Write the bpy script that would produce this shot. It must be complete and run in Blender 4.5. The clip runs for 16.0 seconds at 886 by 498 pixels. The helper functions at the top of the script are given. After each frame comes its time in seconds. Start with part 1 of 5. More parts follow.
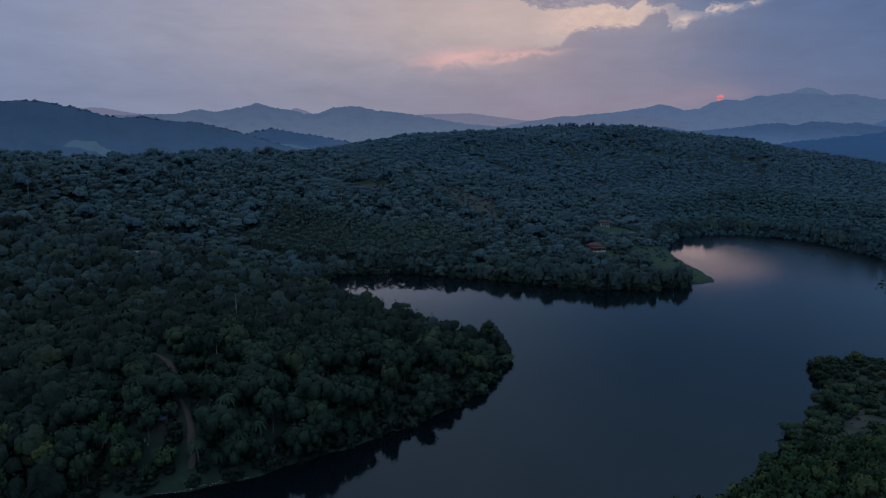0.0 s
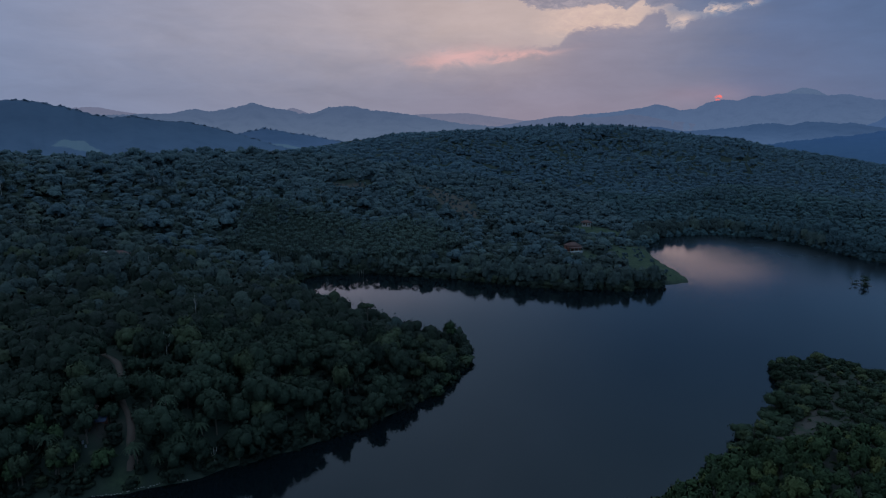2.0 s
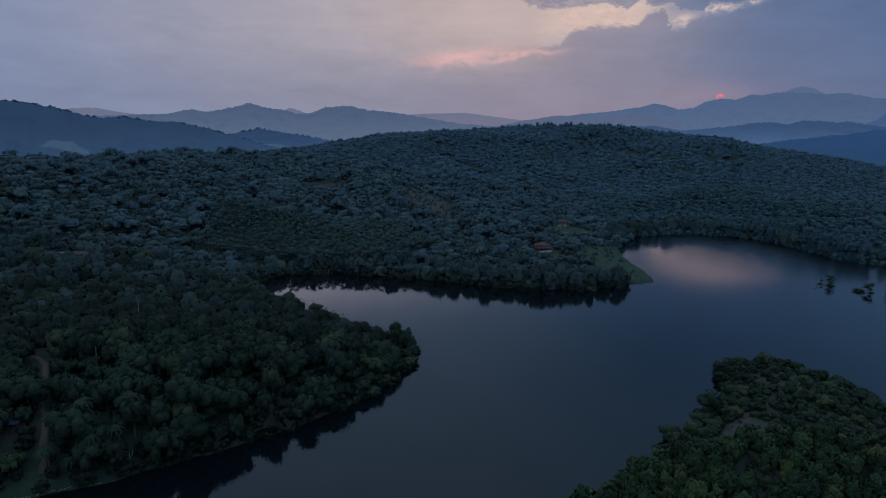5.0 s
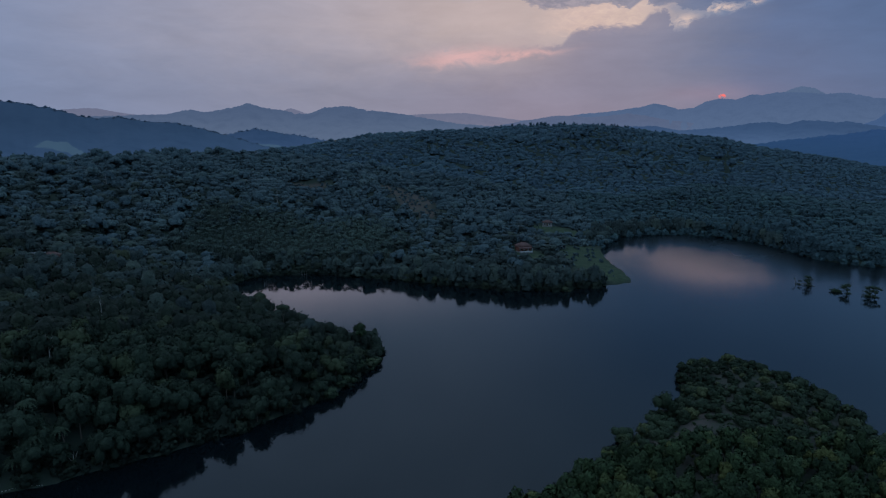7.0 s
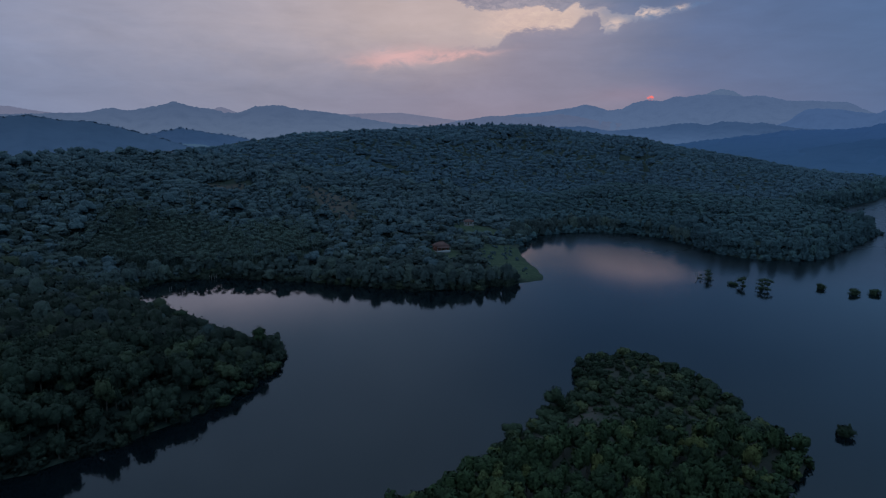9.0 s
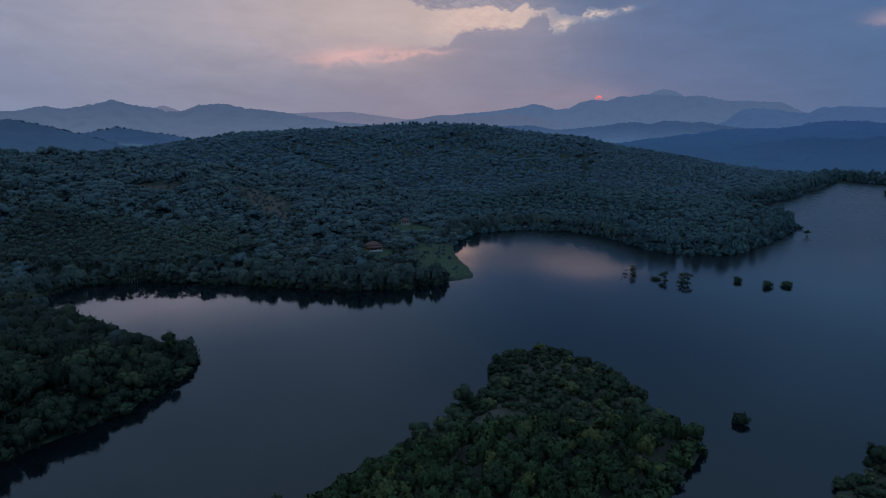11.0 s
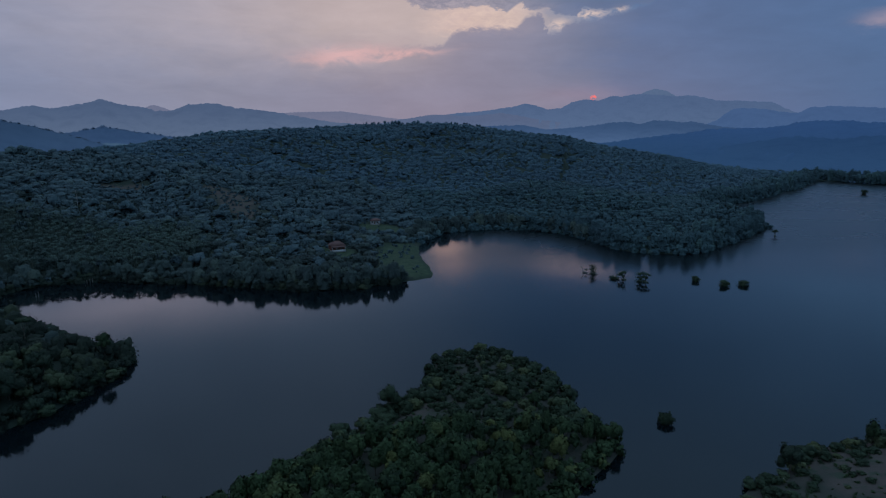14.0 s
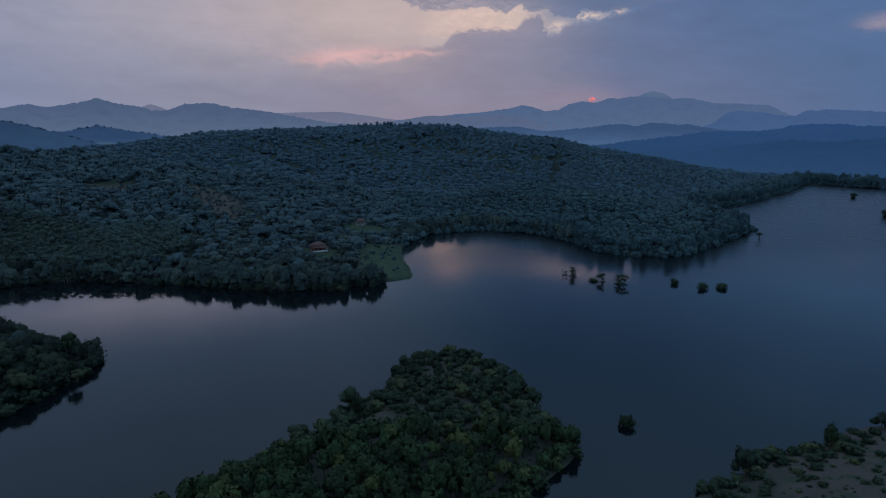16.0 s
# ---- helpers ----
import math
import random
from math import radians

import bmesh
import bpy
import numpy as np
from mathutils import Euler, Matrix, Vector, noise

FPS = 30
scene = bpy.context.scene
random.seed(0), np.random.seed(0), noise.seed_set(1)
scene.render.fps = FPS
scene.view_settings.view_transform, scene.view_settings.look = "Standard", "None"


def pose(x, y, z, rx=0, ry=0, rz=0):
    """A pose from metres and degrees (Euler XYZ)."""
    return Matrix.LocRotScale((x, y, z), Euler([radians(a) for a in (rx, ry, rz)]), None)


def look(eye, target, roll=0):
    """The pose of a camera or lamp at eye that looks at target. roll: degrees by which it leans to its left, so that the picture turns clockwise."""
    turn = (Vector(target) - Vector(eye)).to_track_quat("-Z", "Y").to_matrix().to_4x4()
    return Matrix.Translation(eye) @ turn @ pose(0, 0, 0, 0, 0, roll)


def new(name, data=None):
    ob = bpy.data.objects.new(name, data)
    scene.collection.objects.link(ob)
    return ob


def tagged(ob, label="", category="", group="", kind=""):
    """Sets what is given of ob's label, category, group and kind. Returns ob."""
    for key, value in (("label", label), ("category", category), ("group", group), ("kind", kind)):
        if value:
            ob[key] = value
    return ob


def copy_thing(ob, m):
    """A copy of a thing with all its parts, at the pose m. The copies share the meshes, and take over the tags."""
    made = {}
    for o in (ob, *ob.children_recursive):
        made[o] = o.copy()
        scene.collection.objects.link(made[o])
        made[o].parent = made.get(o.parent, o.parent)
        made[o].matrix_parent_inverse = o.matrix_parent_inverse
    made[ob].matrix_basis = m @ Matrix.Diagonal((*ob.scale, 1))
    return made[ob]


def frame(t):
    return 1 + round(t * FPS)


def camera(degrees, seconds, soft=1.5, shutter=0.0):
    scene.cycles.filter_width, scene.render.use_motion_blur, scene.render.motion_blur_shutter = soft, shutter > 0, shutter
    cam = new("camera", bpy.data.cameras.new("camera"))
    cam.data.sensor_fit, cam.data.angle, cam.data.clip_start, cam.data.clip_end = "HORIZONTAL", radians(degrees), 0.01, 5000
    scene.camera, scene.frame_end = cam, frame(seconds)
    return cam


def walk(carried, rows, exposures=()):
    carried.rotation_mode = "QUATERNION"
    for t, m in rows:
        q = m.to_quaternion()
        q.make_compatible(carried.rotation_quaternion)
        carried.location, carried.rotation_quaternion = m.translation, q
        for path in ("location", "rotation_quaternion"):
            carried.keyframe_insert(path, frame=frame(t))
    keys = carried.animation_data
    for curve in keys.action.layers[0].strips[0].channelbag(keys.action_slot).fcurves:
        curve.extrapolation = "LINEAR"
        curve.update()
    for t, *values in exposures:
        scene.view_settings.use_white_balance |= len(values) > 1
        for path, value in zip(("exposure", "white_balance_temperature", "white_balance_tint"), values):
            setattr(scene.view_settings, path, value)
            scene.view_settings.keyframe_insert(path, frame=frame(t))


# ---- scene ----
cam = camera(70.6, 16.0, soft=1.2)
METRES, EYE, TILT, LEAN, TURN = 115.0, 90.5, -11.1, 0.0, 0.0
ROWS = [
    (0.0, 0.0, 0.0, 0.0, -0.0, 0.0, 0.0),
    (0.5, 0.0316, 0.0029, 0.0003, -0.06, -0.0, 0.0),
    (1.0, 0.0641, 0.0056, 0.0006, -0.09, -0.0, -0.0),
    (1.5, 0.0968, 0.0084, 0.0008, -0.12, -0.01, -0.01),
    (2.0, 0.1294, 0.011, 0.0009, -0.14, -0.01, -0.01),
    (2.5, 0.1618, 0.0136, 0.0014, -0.17, -0.01, 0.01),
    (3.0, 0.194, 0.0159, 0.0014, -0.2, -0.02, 0.03),
    (3.5, 0.2269, 0.0185, 0.0015, -0.21, -0.02, 0.07),
    (4.0, 0.2589, 0.0208, 0.0019, -0.24, -0.03, 0.1),
    (6.5, 0.4208, 0.0326, 0.0031, 0.41, -0.02, 0.07),
    (7.0, 0.4532, 0.0352, 0.0033, 0.17, -0.01, 0.11),
    (7.5, 0.4869, 0.0374, 0.0037, -0.4, 0.01, 0.22),
    (8.0, 0.5192, 0.0389, 0.0038, -2.1, -0.01, 0.47),
    (8.5, 0.5512, 0.0398, 0.0036, -3.74, -0.04, 0.74),
    (9.0, 0.5832, 0.0386, 0.0035, -5.35, -0.08, 1.0),
    (9.5, 0.6151, 0.0373, 0.0027, -6.95, -0.13, 1.28),
    (12.0, 0.772, 0.0235, -0.002, -9.93, -0.29, 1.94),
    (12.5, 0.8022, 0.0201, -0.0031, -9.94, -0.29, 1.95),
    (13.0, 0.8342, 0.0159, -0.0041, -9.96, -0.29, 1.94),
    (13.5, 0.8666, 0.0118, -0.0052, -9.98, -0.3, 1.94),
    (14.0, 0.8991, 0.0073, -0.0064, -9.99, -0.3, 1.89),
    (14.5, 0.9302, 0.0031, -0.0074, -10.03, -0.3, 1.62),
    (15.0, 0.9594, -0.0014, -0.008, -10.05, -0.29, 1.57),
    (15.5, 0.9813, -0.0038, -0.0081, -10.09, -0.23, 1.56),
    (16.0, 0.9957, -0.0057, -0.0082, -10.16, -0.21, 1.58),
]
walk(cam, [(t, pose(0, 0, EYE, TILT, LEAN, TURN) @ pose(METRES * x, METRES * y, METRES * z, 90 + pitch, roll, yaw)) for t, x, y, z, yaw, pitch, roll in ROWS],
     [(0.0, 0.0, 6050.0, 10.0), (16.0, 0.0, 5930.0, 10.0)])


# ---- world, sun, exposure ----
class Graph:
    """Shorthand for building a shader from arithmetic."""

    def __init__(self, tree):
        self.tree = tree

    def node(self, kind, **props):
        n = self.tree.nodes.new(kind)
        for key, value in props.items():
            setattr(n, key, value)
        return n

    def put(self, socket, value):
        if isinstance(value, bpy.types.NodeSocket):
            self.tree.links.new(value, socket)
        elif isinstance(value, (tuple, list)) and len(value) == 3 and socket.type == "RGBA":
            socket.default_value = (*value, 1)
        else:
            socket.default_value = value

    def m(self, op, a, b=0.0, c=0.0):
        n = self.node("ShaderNodeMath", operation=op)
        for s, v in zip(n.inputs, (a, b, c)):
            self.put(s, v)
        return n.outputs[0]

    def add(self, a, b):
        return self.m("ADD", a, b)

    def mul(self, a, b):
        return self.m("MULTIPLY", a, b)

    def step(self, x, lo, hi):
        n = self.node("ShaderNodeMapRange", interpolation_type="SMOOTHSTEP")
        for s, v in zip(n.inputs, (x, lo, hi, 0.0, 1.0)):
            self.put(s, v)
        return n.outputs[0]

    def ramp(self, x, stops):
        n = self.node("ShaderNodeValToRGB")
        ends = n.color_ramp.elements
        while len(ends) < len(stops):
            ends.new(0.5)
        for e, (p, c) in zip(ends, stops):
            e.position, e.color = p, (*c, 1)
        self.put(n.inputs[0], x)
        return n.outputs[0]

    def curve(self, x, points):
        """A height that follows straight runs between given points of x; heights from 0 to 20."""
        lo, hi = points[0][0], points[-1][0]
        tone = self.ramp(self.m("DIVIDE", self.add(x, -lo), hi - lo), [((p - lo) / (hi - lo), (h / 20.0,) * 3) for p, h in points])
        return self.mul(tone, 20.0)

    def mix(self, f, a, b, blend="MIX"):
        n = self.node("ShaderNodeMix", data_type="RGBA", blend_type=blend)
        self.put(n.inputs[0], f)
        self.put(n.inputs[6], a)
        self.put(n.inputs[7], b)
        return n.outputs[2]

    def noise(self, vector, scale, detail=4.0, rough=0.55, warp=0.0):
        n = self.node("ShaderNodeTexNoise")
        self.put(n.inputs["Vector"], vector)
        self.put(n.inputs["Scale"], scale)
        self.put(n.inputs["Detail"], detail)
        self.put(n.inputs["Roughness"], rough)
        self.put(n.inputs["Distortion"], warp)
        return n.outputs[0]

    def xyz(self, x, y, z=0.0):
        n = self.node("ShaderNodeCombineXYZ")
        for s, v in zip(n.inputs, (x, y, z)):
            self.put(s, v)
        return n.outputs[0]

    def bump(self, az, el, a0, e0, ra, re):
        """A soft round spot in the sky."""
        da, de = self.m("DIVIDE", self.add(az, -a0), ra), self.m("DIVIDE", self.add(el, -e0), re)
        return self.m("EXPONENT", self.mul(self.add(self.mul(da, da), self.mul(de, de)), -1.0))


SUN_AZIMUTH, SUN_ELEVATION = 23.3, 2.3


def dusk_sky():
    world = bpy.data.worlds.new("dusk_sky")
    scene.world = world
    world.use_nodes = True
    world.node_tree.nodes.clear()
    g = Graph(world.node_tree)
    way = g.node("ShaderNodeTexCoord").outputs["Generated"]
    sep = g.node("ShaderNodeSeparateXYZ")
    g.put(sep.inputs[0], way)
    x, y, z = sep.outputs
    az = g.mul(g.m("ARCTAN2", x, y), 57.2958)
    el = g.mul(g.m("ARCSINE", z), 57.2958)
    soft = g.noise(g.xyz(g.mul(az, 0.05), g.mul(el, 0.14)), 1.0, 5.0, 0.6, 0.4)
    fine = g.noise(g.xyz(g.mul(az, 0.35), g.mul(el, 0.8), 3.0), 1.0, 7.0, 0.62, 0.5)
    azw = g.add(az, g.add(g.mul(g.add(soft, -0.5), 7.0), g.mul(g.add(fine, -0.5), 3.0)))
    elw = g.add(el, g.add(g.mul(g.add(soft, -0.5), 1.6), g.mul(g.add(fine, -0.5), 1.9)))
    azf, elf = g.add(az, g.mul(g.add(fine, -0.5), 3.0)), g.add(el, g.mul(g.add(fine, -0.5), 1.7))
    pos = g.m("DIVIDE", g.add(azw, 60.0), 120.0)
    low = g.ramp(pos, [(0.0, (.15, .205, .33)), (.22, (.215, .25, .36)), (.42, (.275, .265, .33)), (.54, (.265, .238, .30)),
                       (.66, (.20, .215, .30)), (.76, (.125, .18, .295)), (.88, (.085, .152, .285)), (1.0, (.08, .15, .28))])
    high = g.ramp(pos, [(0.0, (.15, .21, .34)), (.22, (.245, .275, .385)), (.38, (.385, .345, .385)), (.50, (.51, .40, .375)),
                        (.585, (.57, .43, .385)), (.635, (.42, .345, .36)), (.69, (.17, .21, .32)), (.76, (.10, .17, .32)),
                        (.88, (.085, .16, .31)), (1.0, (.08, .155, .30))])
    sky = g.mix(g.step(elw, 2.0, 9.0), low, high)
    # the blue-grey cover overhead
    cover_left = g.mix(soft, (.165, .25, .385), (.24, .335, .48))
    cover_right = g.mix(soft, (.060, .130, .268), (.097, .187, .348))
    overhead = g.mix(g.step(az, -2.0, 22.0), cover_left, cover_right)
    overhead = g.mix(g.step(az, 27.0, 44.0), overhead, g.mix(soft, (.095, .185, .345), (.135, .25, .44)))
    overhead = g.mix(g.step(el, 17.0, 42.0), overhead, g.mix(soft, (.29, .44, .63), (.43, .605, .825)))
    sky = g.mix(g.step(g.add(elw, g.mul(g.step(az, 11.0, 19.0), 1.6)), 10.4, 12.6), sky, overhead)
    # bright gaps in the cloud higher up, which the water mirrors
    sky = g.mix(g.mul(g.bump(azw, elw, -14.0, 14.6, 13.0, 2.0), 0.9), sky, (.72, .66, .78))
    # the large grey cloud with its ragged upper edge
    curl = g.noise(g.xyz(g.mul(az, 1.3), g.mul(el, 2.6), 5.0), 1.0, 6.0, 0.66, 0.6)
    azc, elc = g.add(az, g.mul(g.add(curl, -0.5), 1.5)), g.add(el, g.mul(g.add(curl, -0.5), 1.15))
    gap = g.mul(g.mul(g.step(azc, 7.0, 12.5), g.step(azc, 20.5, 16.0)), g.mul(g.step(elc, 7.3, 8.2), g.step(el, 10.9, 10.3)))
    sky = g.mix(g.mul(gap, 0.92), sky, g.mix(g.step(curl, 0.15, 0.95), (.62, .43, .38), (.80, .56, .44)))
    for a0, e0, ra, re in [(20.3, 8.5, 0.8, 0.42), (22.9, 9.25, 1.3, 0.3), (25.2, 9.6, 0.6, 0.25), (19.0, 9.9, 1.0, 0.25)]:
        sky = g.mix(g.mul(g.mul(g.bump(azc, elc, a0, e0, ra, re), g.step(curl, 0.3, 0.6)), 0.9), sky, (.78, .54, .45))
    top = g.curve(azc, [(0, 5.6), (4, 6.2), (6.3, 6.7), (10.2, 6.8), (11.1, 7.95), (12.5, 8.16), (16.6, 8.25), (17.3, 9.1), (18.2, 9.4), (18.8, 9.05), (19.1, 7.75), (20.4, 7.84),
                        (20.7, 8.56), (22.9, 8.64), (23.9, 9.0), (26, 9.4), (30, 10.6), (60, 12)])
    grey = g.mul(g.step(g.m("SUBTRACT", top, elc), -0.2, 0.3), g.step(azf, 3.0, 13.0))
    sky = g.mix(g.mul(grey, 0.84), sky, g.ramp(pos, [(.5, (.33, .26, .30)), (.60, (.255, .226, .292)), (.645, (.228, .214, .292)), (.68, (.175, .185, .275)), (.72, (.115, .152, .268)), (1.0, (.078, .138, .255))]))
    # the cloud bank along the top, and the gaps with bright rims
    under = g.curve(azc, [(0, 12), (4, 11.4), (6.5, 10.5), (8.7, 9.6), (12, 9.74), (13.8, 9.97), (15.7, 9.37), (16.5, 9.95), (17, 10.2), (17.5, 9.5), (19.2, 9.65), (19.7, 9.2),
                          (20.6, 8.95), (21.85, 8.98), (21.95, 9.67), (22.9, 9.4), (23.9, 9.35), (26, 9.6), (30, 10.0), (60, 12)])
    bank = g.mul(g.mul(g.step(g.m("SUBTRACT", elc, under), -0.05, 0.22), g.step(el, 12.2, 10.9)), g.step(azf, 40.0, 27.0))
    sky = g.mix(g.mul(bank, 0.9), sky, g.mix(g.step(g.add(az, g.mul(curl, 8.0)), 15.0, 29.0), g.mix(g.step(curl, 0.25, 0.75), (.20, .195, .255), (.40, .33, .36)), (.13, .165, .275)))
    sky = g.mix(g.mul(g.mul(g.bump(azf, el, 11.0, 11.2, 1.7, 1.0), g.step(el, 10.55, 10.85)), 0.95), sky, (2.0, 1.15, .85))
    # pink streaks lit from below
    lift = g.add(elw, g.mul(az, -0.09))
    streak = g.add(g.bump(azw, lift, 2.0, 5.9, 3.8, 0.6), g.bump(azw, lift, 7.4, 5.5, 2.8, 0.34))
    streak = g.mul(streak, g.step(fine, 0.26, 0.54))
    sky = g.mix(g.m("MINIMUM", g.mul(streak, 0.95), 1.0), sky, (.70, .42, .39))
    sky = g.mix(g.mul(g.bump(azw, elw, 44.0, 7.5, 1.4, 0.5), 0.5), sky, (.50, .34, .36))
    # the veiled sun between bands of cloud
    disc = g.mul(g.step(g.bump(az, el, SUN_AZIMUTH, SUN_ELEVATION, 0.34, 0.28), 0.35, 0.6), g.step(g.noise(g.xyz(g.mul(az, 1.6), g.mul(el, 6.0)), 1.0, 3.0), 0.46, 0.56))
    sky = g.mix(g.mul(g.bump(az, el, SUN_AZIMUTH - 1.0, SUN_ELEVATION + 0.3, 3.6, 0.8), 0.16), sky, (.50, .26, .30))
    sky = g.mix(disc, sky, (1.0, .16, .15))
    mottle = g.add(g.mul(g.noise(g.xyz(g.mul(az, 0.16), g.mul(el, 0.55), 7.0), 1.0, 6.0, 0.62, 0.3), 0.34), 0.83)
    sky = g.mix(1.0, sky, g.xyz(mottle, mottle, mottle), "MULTIPLY")
    sky = g.mix(g.step(az, 2.0, 26.0), sky, g.mix(1.0, sky, (.925, 1.0, 1.0), "MULTIPLY"))
    air = g.node("ShaderNodeTexSky", sky_type="NISHITA", sun_disc=False, sun_elevation=radians(SUN_ELEVATION), sun_rotation=radians(SUN_AZIMUTH))
    back = g.node("ShaderNodeBackground")
    g.put(back.inputs[0], g.mix(0.0015, sky, air.outputs[0]))
    back.inputs[1].default_value = 1.0
    out = g.node("ShaderNodeOutputWorld")
    g.put(out.inputs[0], back.outputs[0])


dusk_sky()
sun = new("sun", bpy.data.lights.new("sun", "SUN"))
sun.data.energy, sun.data.angle, sun.data.color = 0.03, radians(12), (1.0, .62, .45)
sun.matrix_world = look((0, 0, 0), (-math.sin(radians(SUN_AZIMUTH)), -math.cos(radians(SUN_AZIMUTH)), -math.tan(radians(6.0))))

# ---- materials ----
MATERIALS = {}


def material(name, roughness=0.8, specular=0.2):
    mat = bpy.data.materials.new(name)
    mat.use_nodes = True
    g = Graph(mat.node_tree)
    face = mat.node_tree.nodes["Principled BSDF"]
    face.inputs["Roughness"].default_value = roughness
    face.inputs["Specular IOR Level"].default_value = specular
    MATERIALS[name] = mat
    return g, face


def object_space(g):
    return g.node("ShaderNodeTexCoord").outputs["Object"]


def world_space(g):
    return g.node("ShaderNodeNewGeometry").outputs["Position"]


def relief(g, face, height, strength, distance):
    n = g.node("ShaderNodeBump")
    n.inputs["Strength"].default_value = strength
    n.inputs["Distance"].default_value = distance
    g.put(n.inputs["Height"], height)
    g.put(face.inputs["Normal"], n.outputs[0])
    return n


def leaf_material(name, dark, light, accent, joined=False, patch=60.0, vary=1.0, grain=1.25, contrast=1.0):
    """Foliage: each leaf clump and each crown has its own tone, and stands vary over the land. grain: metres of a spray of leaves."""
    g, face = material(name, 0.7, 0.08)
    leaf = g.node("ShaderNodeNewGeometry").outputs["Random Per Island"]
    if joined:
        tree = g.node("ShaderNodeAttribute", attribute_name="tone").outputs["Fac"]
    else:
        tree = g.node("ShaderNodeObjectInfo").outputs["Random"]
    p = world_space(g)
    stand = g.noise(p, 1.0 / patch, 4.0, 0.6)
    f = g.add(g.add(g.mul(leaf, 0.14 * vary), g.mul(g.add(tree, -0.5), 0.60 * vary)), g.add(g.mul(g.add(stand, -0.5), 1.9), 0.46))
    # sprays of leaves; shade in the gaps between them is in the colour
    spray, leaves = g.noise(p, 1.0 / grain, 3.0, 0.6), g.noise(p, 3.25 / grain, 3.0, 0.65)
    f = g.add(f, g.add(g.mul(g.add(spray, -0.5), 1.5 * contrast), g.mul(g.add(leaves, -0.5), 1.1 * contrast)))
    relief(g, face, g.add(spray, g.mul(leaves, 0.5)), 0.8, 0.72 * grain)
    f = g.m("MINIMUM", g.m("MAXIMUM", f, -0.25), 1.25)
    # the dark end runs towards black, as leaves shadow each other
    col = g.mix(g.mul(g.add(f, 0.25), 0.6667), g.mix(0.6 * contrast, dark, (.004, .006, .006)), light)
    col = g.mix(g.mul(g.step(tree, 0.82, 0.98), 0.75 * vary), col, accent)
    g.put(face.inputs["Base Color"], col)
    return MATERIALS[name]


def plain_material(name, colour, second, scale, roughness=0.8, detail=5.0, strength=0.3, distance=0.02, specular=0.2):
    g, face = material(name, roughness, specular)
    n = g.noise(object_space(g), scale, detail, 0.6)
    big = g.noise(object_space(g), scale * 0.13, 3.0)
    g.put(face.inputs["Base Color"], g.mix(g.mul(g.add(n, big), 0.5), colour, second))
    relief(g, face, n, strength, distance)
    return MATERIALS[name]


leaf_material("broadleaf", (.018, .026, .019), (.043, .061, .038), (.060, .074, .036), contrast=0.9)
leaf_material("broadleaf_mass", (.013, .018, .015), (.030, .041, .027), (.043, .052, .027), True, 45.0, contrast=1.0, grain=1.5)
# broadleaf at middle distance, with some haze in the leaf colour
leaf_material("hazed_broadleaf_mass", (.027, .039, .040), (.056, .077, .067), (.068, .086, .064), True, 60.0, 0.8, 2.0, 0.8)
leaf_material("acacia_leaf", (.025, .044, .022), (.066, .100, .042), (.110, .115, .038))
leaf_material("acacia_mass", (.025, .044, .022), (.066, .100, .042), (.110, .115, .038), True)
leaf_material("shrub_leaf", (.023, .036, .021), (.055, .078, .042), (.086, .096, .042), contrast=0.85)
# blue distance haze is put into the leaf colours of these farther woods
leaf_material("hazed_hill_mass", (.056, .085, .099), (.080, .116, .118), (.092, .124, .110), True, 70.0, 0.6, 2.2, 0.6)
leaf_material("hazed_forest_mass", (.051, .084, .112), (.073, .118, .138), (.080, .126, .126), True, 90.0, 0.5, 3.0, 0.5)
leaf_material("hazed_plantation_mass", (.037, .064, .078), (.062, .104, .106), (.070, .114, .098), True, 70.0, 0.6, 2.4, 0.6)
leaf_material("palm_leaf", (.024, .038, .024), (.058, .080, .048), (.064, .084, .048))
# the same palm leaves farther off, paled and blued by haze in the colour
leaf_material("hazed_palm_mass", (.046, .070, .062), (.088, .122, .098), (.092, .126, .098), True, 90.0, 0.8, 1.6, 0.7)
# the most distant trees: leaf colours lifted to the haze of their hills
leaf_material("hazed_ridge_mass", (.110, .142, .198), (.130, .166, .220), (.130, .166, .220), True, 120.0, 0.5, 5.0, 0.4)
leaf_material("hazed_spur_mass", (.130, .170, .240), (.150, .190, .260), (.150, .190, .260), True, 120.0, 0.5, 5.0, 0.3)
leaf_material("hazed_far_mass", (.105, .165, .255), (.130, .195, .285), (.130, .195, .285), True, 200.0, 0.6, 5.0, 0.4)
plain_material("bark", (.075, .060, .048), (.15, .125, .10), 3.0)
plain_material("dead_wood", (.20, .18, .16), (.42, .40, .37), 4.0)
plain_material("plaster", (.30, .29, .28), (.48, .46, .44), 0.8)
plain_material("brick_wall", (.20, .075, .055), (.30, .12, .085), 1.5)
plain_material("roof_tile", (.085, .046, .040), (.135, .070, .058), 1.2)
plain_material("metal_sheet", (.12, .125, .135), (.20, .205, .21), 0.7, 0.6)
plain_material("blue_tarpaulin", (.014, .020, .040), (.026, .036, .064), 0.9, 0.5)
plain_material("dark_glass", (.02, .025, .03), (.04, .045, .05), 2.0, 0.15)
plain_material("door_wood", (.09, .05, .03), (.16, .09, .05), 4.0)
plain_material("path_earth", (.060, .044, .036), (.125, .090, .072), 0.6, 0.95)
plain_material("rusty_sheet", (.075, .050, .042), (.135, .095, .080), 1.2, 0.7)
plain_material("pale_stone", (.20, .185, .165), (.34, .315, .285), 1.0)


